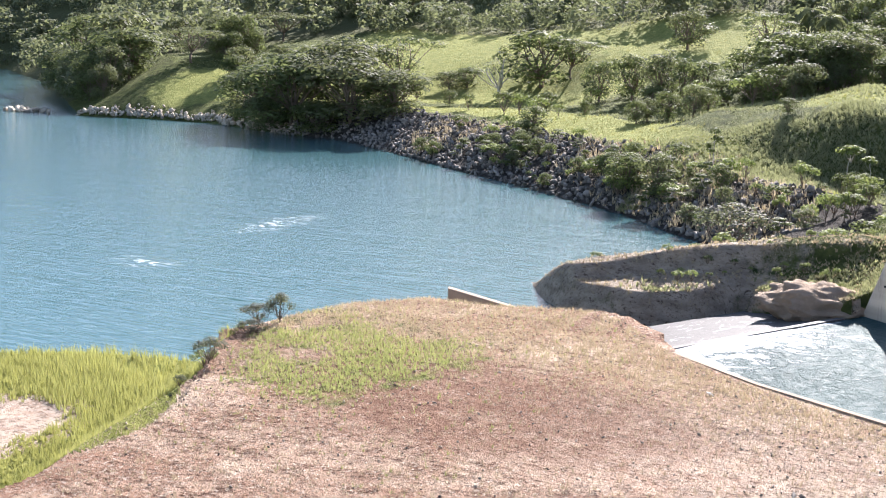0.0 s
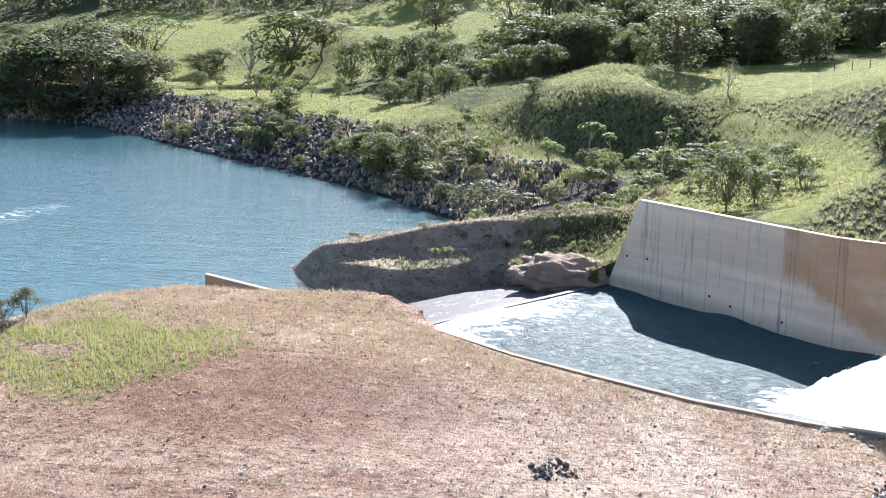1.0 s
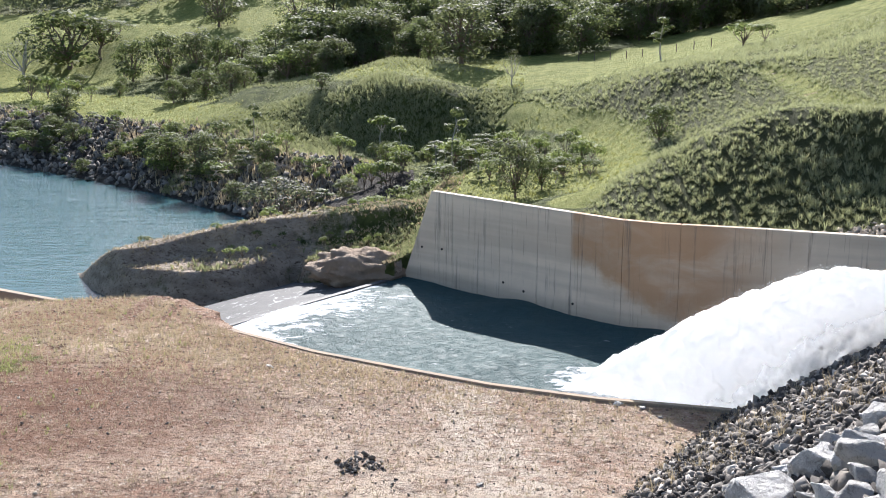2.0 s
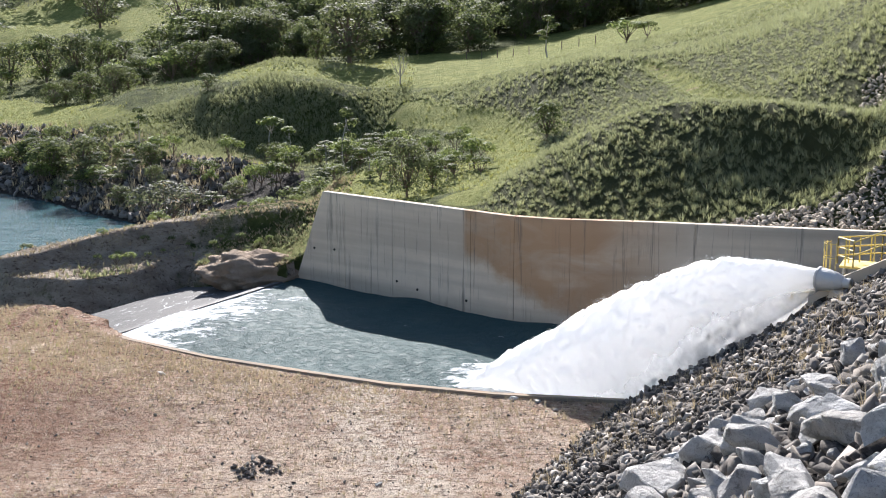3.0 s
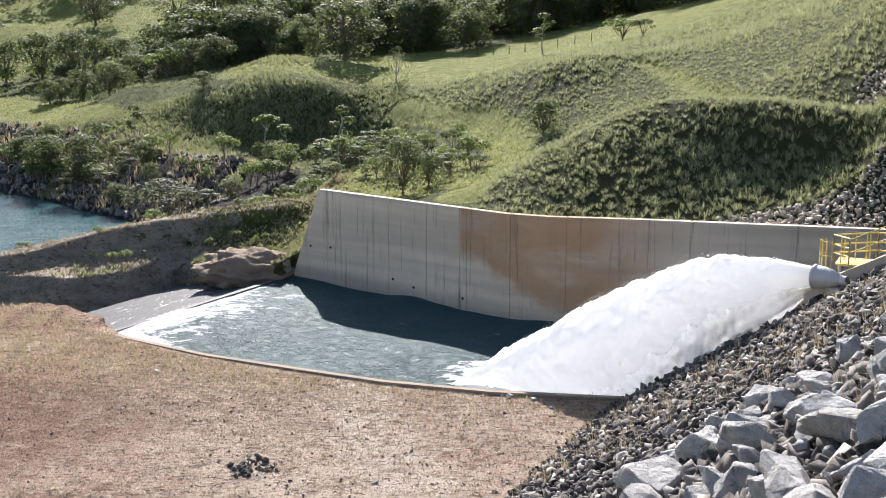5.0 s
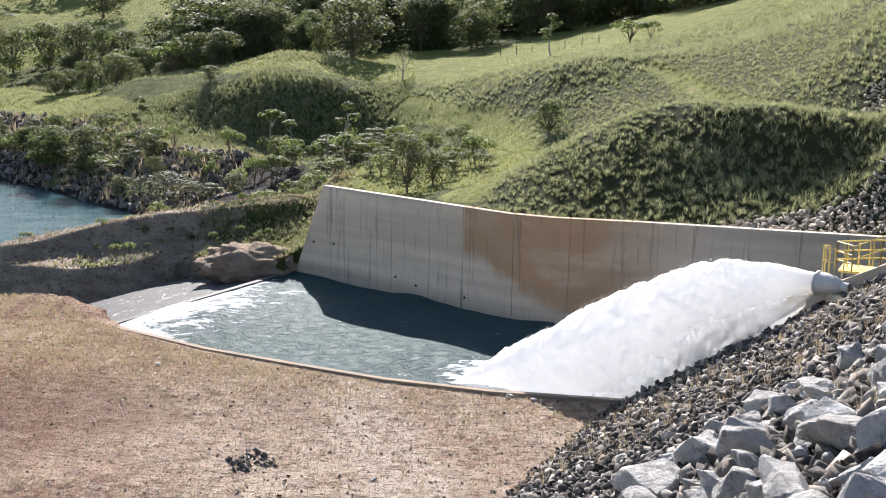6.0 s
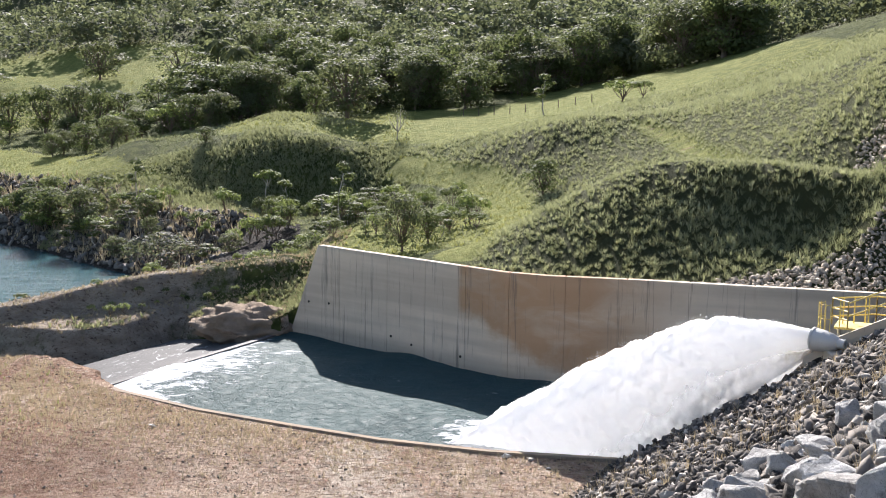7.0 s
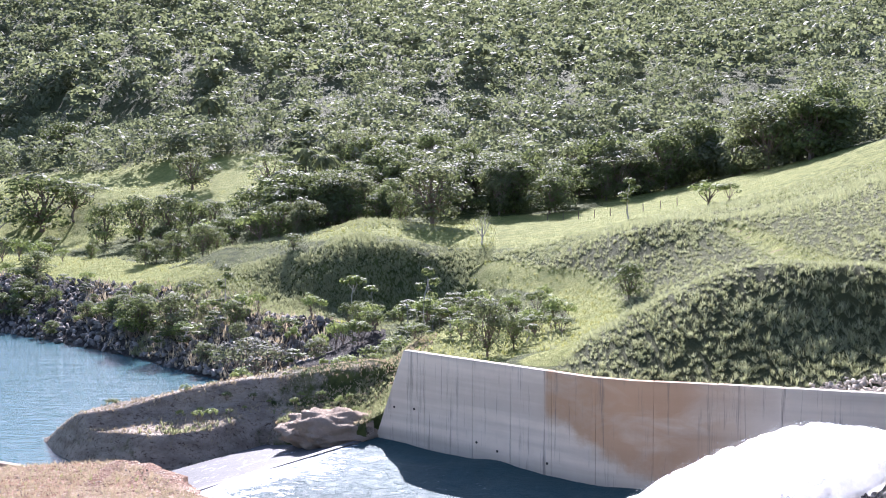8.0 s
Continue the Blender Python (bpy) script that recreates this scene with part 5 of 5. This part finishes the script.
# ---- outlet valve, jet ----
steel = Mat("grey_painted_steel", 0.55, metal=0.1).color((0.55, 0.54, 0.52))
yellow = Mat("yellow_paint", 0.5, spec=0.4).color((0.75, 0.50, 0.06))
yellow.color(yellow.mix(yellow.ramp(yellow.noise(5, 4), (0.45, 0.0), (0.75, 0.5)), (0.80, 0.62, 0.17), (0.60, 0.45, 0.17)))
JET_FROM, JET_DIR = Vector((14.7, 46.7, 10.12)), Vector((-12.7, 11.8, 0)).normalized()
JET_SIDE = Vector((-JET_DIR.y, JET_DIR.x, 0))
JET_S = [0.0, 1.8, 4.5, 5.9, 8.8, 11.0, 13.4, 15.5, 17.0, 17.9]
JET_TOP = [10.50, 10.58, 10.42, 10.0, 8.55, 7.35, 5.7, 4.4, 3.0, 2.3]
JET_LOW = [9.72, 8.95, 7.3, 6.1, 3.2, 2.2, 2.2, 2.2, 2.2, 2.2]
MIST_LOW = [9.6, 7.6, 4.4, 2.6, 2.2, 2.2, 2.2, 2.2, 2.2, 2.2]


valve = tagged(new("outlet_valve"), "grey steel outlet valve spraying water into the basin", "valve")
bm = bmesh.new()
lathe(bm, [(-1.12, 0.02), (-1.08, 0.14), (-0.95, 0.26), (-0.72, 0.37), (-0.4, 0.44), (0.0, 0.48), (0.05, 0.48), (0.05, 0.42), (-0.7, 0.32)], JET_DIR, JET_FROM)
part("body", bm, steel, valve)
bm = bmesh.new()
lathe(bm, [(-0.02, 0.46), (-0.02, 0.51), (0.07, 0.51), (0.07, 0.42)], JET_DIR, JET_FROM)
part("rim", bm, steel, valve, "dark steel outlet rim")
bm = bmesh.new()
lathe(bm, [(-1.3, 0.1), (-1.3, 0.2), (-1.0, 0.2), (-1.0, 0.1)], JET_DIR, JET_FROM)
part("actuator", bm, steel, valve)
bm = bmesh.new()
bmesh.ops.create_cube(bm, size=1, matrix=Matrix.Translation(JET_FROM - JET_DIR * 1.2 + Vector((0, 0, -4.0))) @ Matrix.Diagonal((1.2, 1.2, 7.4, 1)))
bmesh.ops.bevel(bm, geom=bm.edges[:], offset=0.05, segments=1, affect="EDGES")
part("pedestal", bm, concrete, valve, "grey concrete pedestal under the valve")

_m = water_jet
_m.set(_m.b, "Base_Color", (0.96, 0.965, 0.97, 1))
_tr = _m.node("ShaderNodeBsdfTranslucent", Color=(0.97, 0.97, 0.97, 1))
_mx = _m.node("ShaderNodeMixShader", i0=0.6, i1=_m.b.outputs[0], i2=_tr.outputs[0])
_m.t.links.new(_mx.outputs[0], _m.t.nodes["Material Output"].inputs["Surface"])
_m.bump(_m.noise(2.5, 6, 0.7), 0.12, 0.1)


def veil(name, scale, lo, hi, most):
    """Fine spray: white drops with clear air between them."""
    m = Mat(name, 0.7, spec=0.1)
    m.color((0.96, 0.965, 0.97))
    tr = m.node("ShaderNodeBsdfTranslucent", Color=(0.97, 0.97, 0.97, 1))
    wet = m.node("ShaderNodeMixShader", i0=0.5, i1=m.b.outputs[0], i2=tr.outputs[0])
    cover = m.ramp(m.noise(scale, 6, 0.7), (lo, 0.0), (hi, most))
    mx = m.node("ShaderNodeMixShader", i0=cover, i1=m.node("ShaderNodeBsdfTransparent").outputs[0], i2=wet.outputs[0])
    m.t.links.new(mx.outputs[0], m.t.nodes["Material Output"].inputs["Surface"])
    return m


mist_mat = veil("mist", 0.35, 0.15, 0.8, 0.75)



def plume(name, grow, rough_amp, material, parent, seed, floor=JET_LOW, wide=1.0):
    """The thrown water as a widening, drooping, ragged tube."""
    ns, nk = 170, 96
    S = np.linspace(0.0, 17.9, ns)
    top, low = np.interp(S, JET_S, JET_TOP) + grow * np.minimum(S / 6, 1), np.interp(S, JET_S, floor) - 0.5 * grow * np.minimum(S / 6, 1)
    side = (0.42 + 0.115 * S) * wide + grow * np.minimum(S / 4, 1)
    t = np.linspace(0, 2 * math.pi, nk, endpoint=False)
    V = []
    off = Vector((seed * 7.3, 0, 0))
    for s, a, b, w in zip(S, top, low, side):
        for q in t:
            near_side = 1.1 * max(math.cos(q), 0) * min(max((s - 8) / 6, 0), 1)
            p = JET_FROM + JET_DIR * s + JET_SIDE * (w * math.cos(q) + near_side)
            p.z = (a + b) / 2 + (a - b) / 2 * math.sin(q)
            n = JET_SIDE * math.cos(q) + Vector((0, 0, math.sin(q)))
            amp = rough_amp * min(s / 5.0, 1.0)
            d = noise.fractal(Vector((p.x * 1.3, p.y * 1.3, p.z * 1.3)) + off, 0.7, 2.1, 5) * amp + noise.noise(p * 4 + off) * amp * 0.2
            V.append(p + n * d)
    i = np.arange(ns * nk).reshape(ns, nk)
    j = np.roll(i, -1, 1)
    f = np.stack([i[:-1], j[:-1], j[1:], i[1:]], -1).reshape(-1, 4)
    ob = mesh_object(name, np.array([tuple(v) for v in V]), f, material, parent, True)
    return ob


jet = tagged(new("water_jet"), "thick white jet of water arching into the basin", "water jet")
plume("core", -0.08, 0.2, water_jet, jet, 1)
plume("mist_cloud", -0.1, 0.2, mist_mat, jet, 4, MIST_LOW, 0.7)
r = np.random.RandomState(31)
n = 7000
S = r.uniform(0.8, 18.5, n)
q = r.uniform(0, 6.28, n)
k = 1.0 + np.abs(r.normal(0, 0.05, n))
top, low = np.interp(S, JET_S, JET_TOP), np.interp(S, JET_S, JET_LOW)
c = np.array(JET_FROM)[None] + np.outer(S, np.array(JET_DIR)) + np.outer((0.45 + 0.125 * S) * k * np.cos(q), np.array(JET_SIDE))
c[:, 2] = (top + low) / 2 + (top - low) / 2 * k * np.sin(q)
c = c[c[:, 2] > 2.5]
v, f = leaf_quads(c, 0.016, r, 0, 0.8)
mesh_object("spray", v, f, water_jet, jet)

# ---- stair, platform and railings beside the valve ----


def rod(bm, a, b, q=0.025, seg=6):
    a, b = Vector(a), Vector(b)
    lathe(bm, [(0, 0.001), (0, q), ((b - a).length, q), ((b - a).length, 0.001)], (b - a).normalized(), a, seg)


stair_line = [Vector((14.35, 46.95, 9.35)), Vector((15.6, 46.35, 10.2)), Vector((17.6, 45.2, 11.45)), Vector((21.5, 42.9, 13.9))]
bm = bmesh.new()
for a, b in zip(stair_line[:-1], stair_line[1:]):
    d = (b - a).normalized()
    sd = Vector((-d.y, d.x, 0)).normalized() * 0.16
    up = Vector((0, 0, 0.16))
    vs = [bm.verts.new(p) for p in (a - sd - up * 2, a + sd - up * 2, a + sd + up, a - sd + up, b - sd - up * 2, b + sd - up * 2, b + sd + up, b - sd + up)]
    for ids in ((0, 1, 2, 3), (7, 6, 5, 4), (0, 4, 5, 1), (1, 5, 6, 2), (2, 6, 7, 3), (3, 7, 4, 0)):
        bm.faces.new([vs[k] for k in ids])
bmesh.ops.recalc_face_normals(bm, faces=bm.faces)
stringer = tagged(part("stair_kerb", bm, concrete), "sloping concrete kerb beside the stone slope", "kerb")


def railing(line, label, rails=(0.55, 1.1), post_every=0.8):
    """A yellow tubular railing along a line: posts and rails are its parts."""
    ob = tagged(new("railing"), label, "railing", group="yellow railings")
    for a, b in zip(line[:-1], line[1:]):
        a, b = Vector(a), Vector(b)
        n = max(1, round((b - a).length / post_every))
        for k in range(n + 1):
            p = a.lerp(b, k / n)
            bm = bmesh.new()
            rod(bm, p, p + Vector((0, 0, rails[-1])), 0.03)
            part("post", bm, yellow, ob)
        for h in rails:
            bm = bmesh.new()
            rod(bm, a + Vector((0, 0, h)), b + Vector((0, 0, h)), 0.03)
            part("rail", bm, yellow, ob)
    return ob


railing([(15.95, 46.6, 10.55), (18.0, 45.4, 11.75), (21.5, 43.3, 13.9)], "yellow tubular handrail climbing beside the stone slope")
railing([(15.6, 47.5, 10.6), (17.6, 48.0, 10.6), (19.4, 46.6, 10.6)], "yellow guard rail round the valve platform", (0.35, 0.7, 1.1), 0.5)
railing([(15.6, 47.5, 10.6), (15.95, 46.6, 10.6)], "yellow guard rail at the platform's end", (0.35, 0.7, 1.1), 0.45)
railing([(13.75, 47.3, 9.05), (14.9, 47.0, 9.25)], "low yellow rail under the valve", (0.3, 0.55), 0.4)
platform = tagged(new("platform"), "yellow steel platform beside the outlet valve", "platform")
bm = bmesh.new()
bmesh.ops.create_cube(bm, size=1, matrix=pose(17.4, 47.0, 10.55, 0, 0, -25) @ Matrix.Diagonal((3.4, 1.5, 0.08, 1)))
part("deck", bm, yellow, platform)
for k in range(5):
    bm = bmesh.new()
    rod(bm, (15.9 + 0.75 * k, 47.5 - 0.2 * k, 6.0), (15.9 + 0.75 * k, 47.5 - 0.2 * k, 10.52), 0.06)
    part("leg", bm, steel, platform)
ladder = tagged(new("caged_ladder"), "yellow caged ladder at the end of the platform", "ladder")
for k in range(7):
    bm = bmesh.new()
    t = math.pi * (0.5 + k / 6)
    rod(bm, (15.35 + 0.36 * math.cos(t), 47.3 + 0.36 * math.sin(t), 9.6), (15.35 + 0.36 * math.cos(t), 47.3 + 0.36 * math.sin(t), 11.55), 0.016)
    part("bar", bm, yellow, ladder)
for k in range(4):
    bm = bmesh.new()
    for s in range(8):
        t0, t1 = math.pi * (0.5 + s / 8), math.pi * (0.5 + (s + 1) / 8)
        z = 9.75 + 0.58 * k
        rod(bm, (15.35 + 0.36 * math.cos(t0), 47.3 + 0.36 * math.sin(t0), z), (15.35 + 0.36 * math.cos(t1), 47.3 + 0.36 * math.sin(t1), z), 0.016)
    part("hoop", bm, yellow, ladder)

# ---- small things ----
bm = bmesh.new()
a, b = Vector((-36.6, 68.7, 3.80)), Vector((-32.4, 70.6, 2.55))
d = (b - a).normalized()
sd = Vector((-d.y, d.x, 0)).normalized() * 0.35
vs = [bm.verts.new(p) for p in (a - sd - Vector((0, 0, 3)), a + sd - Vector((0, 0, 3)), a + sd, a - sd, b - sd - Vector((0, 0, 3)), b + sd - Vector((0, 0, 3)), b + sd, b - sd)]
for ids in ((0, 1, 2, 3), (7, 6, 5, 4), (0, 4, 5, 1), (1, 5, 6, 2), (2, 6, 7, 3), (3, 7, 4, 0)):
    bm.faces.new([vs[k] for k in ids])
bmesh.ops.recalc_face_normals(bm, faces=bm.faces)
bmesh.ops.bevel(bm, geom=bm.edges[:], offset=0.04, segments=1, affect="EDGES")
tagged(part("wing_wall", bm, old_concrete), "sloping end of a concrete wing wall behind the grass", "retaining wall")
fence = tagged(new("fence"), "row of thin wooden fence posts on the meadow", "fence")
for k in range(9):
    x, y = 1.0 + 2.2 * k, 172 - 1.2 * k
    bm = bmesh.new()
    z = float(height(x, y))
    rod(bm, (x, y, z - 0.3), (x + 0.05 * math.sin(k * 3), y, z + 1.1), 0.06)
    part("post", bm, bark, fence)
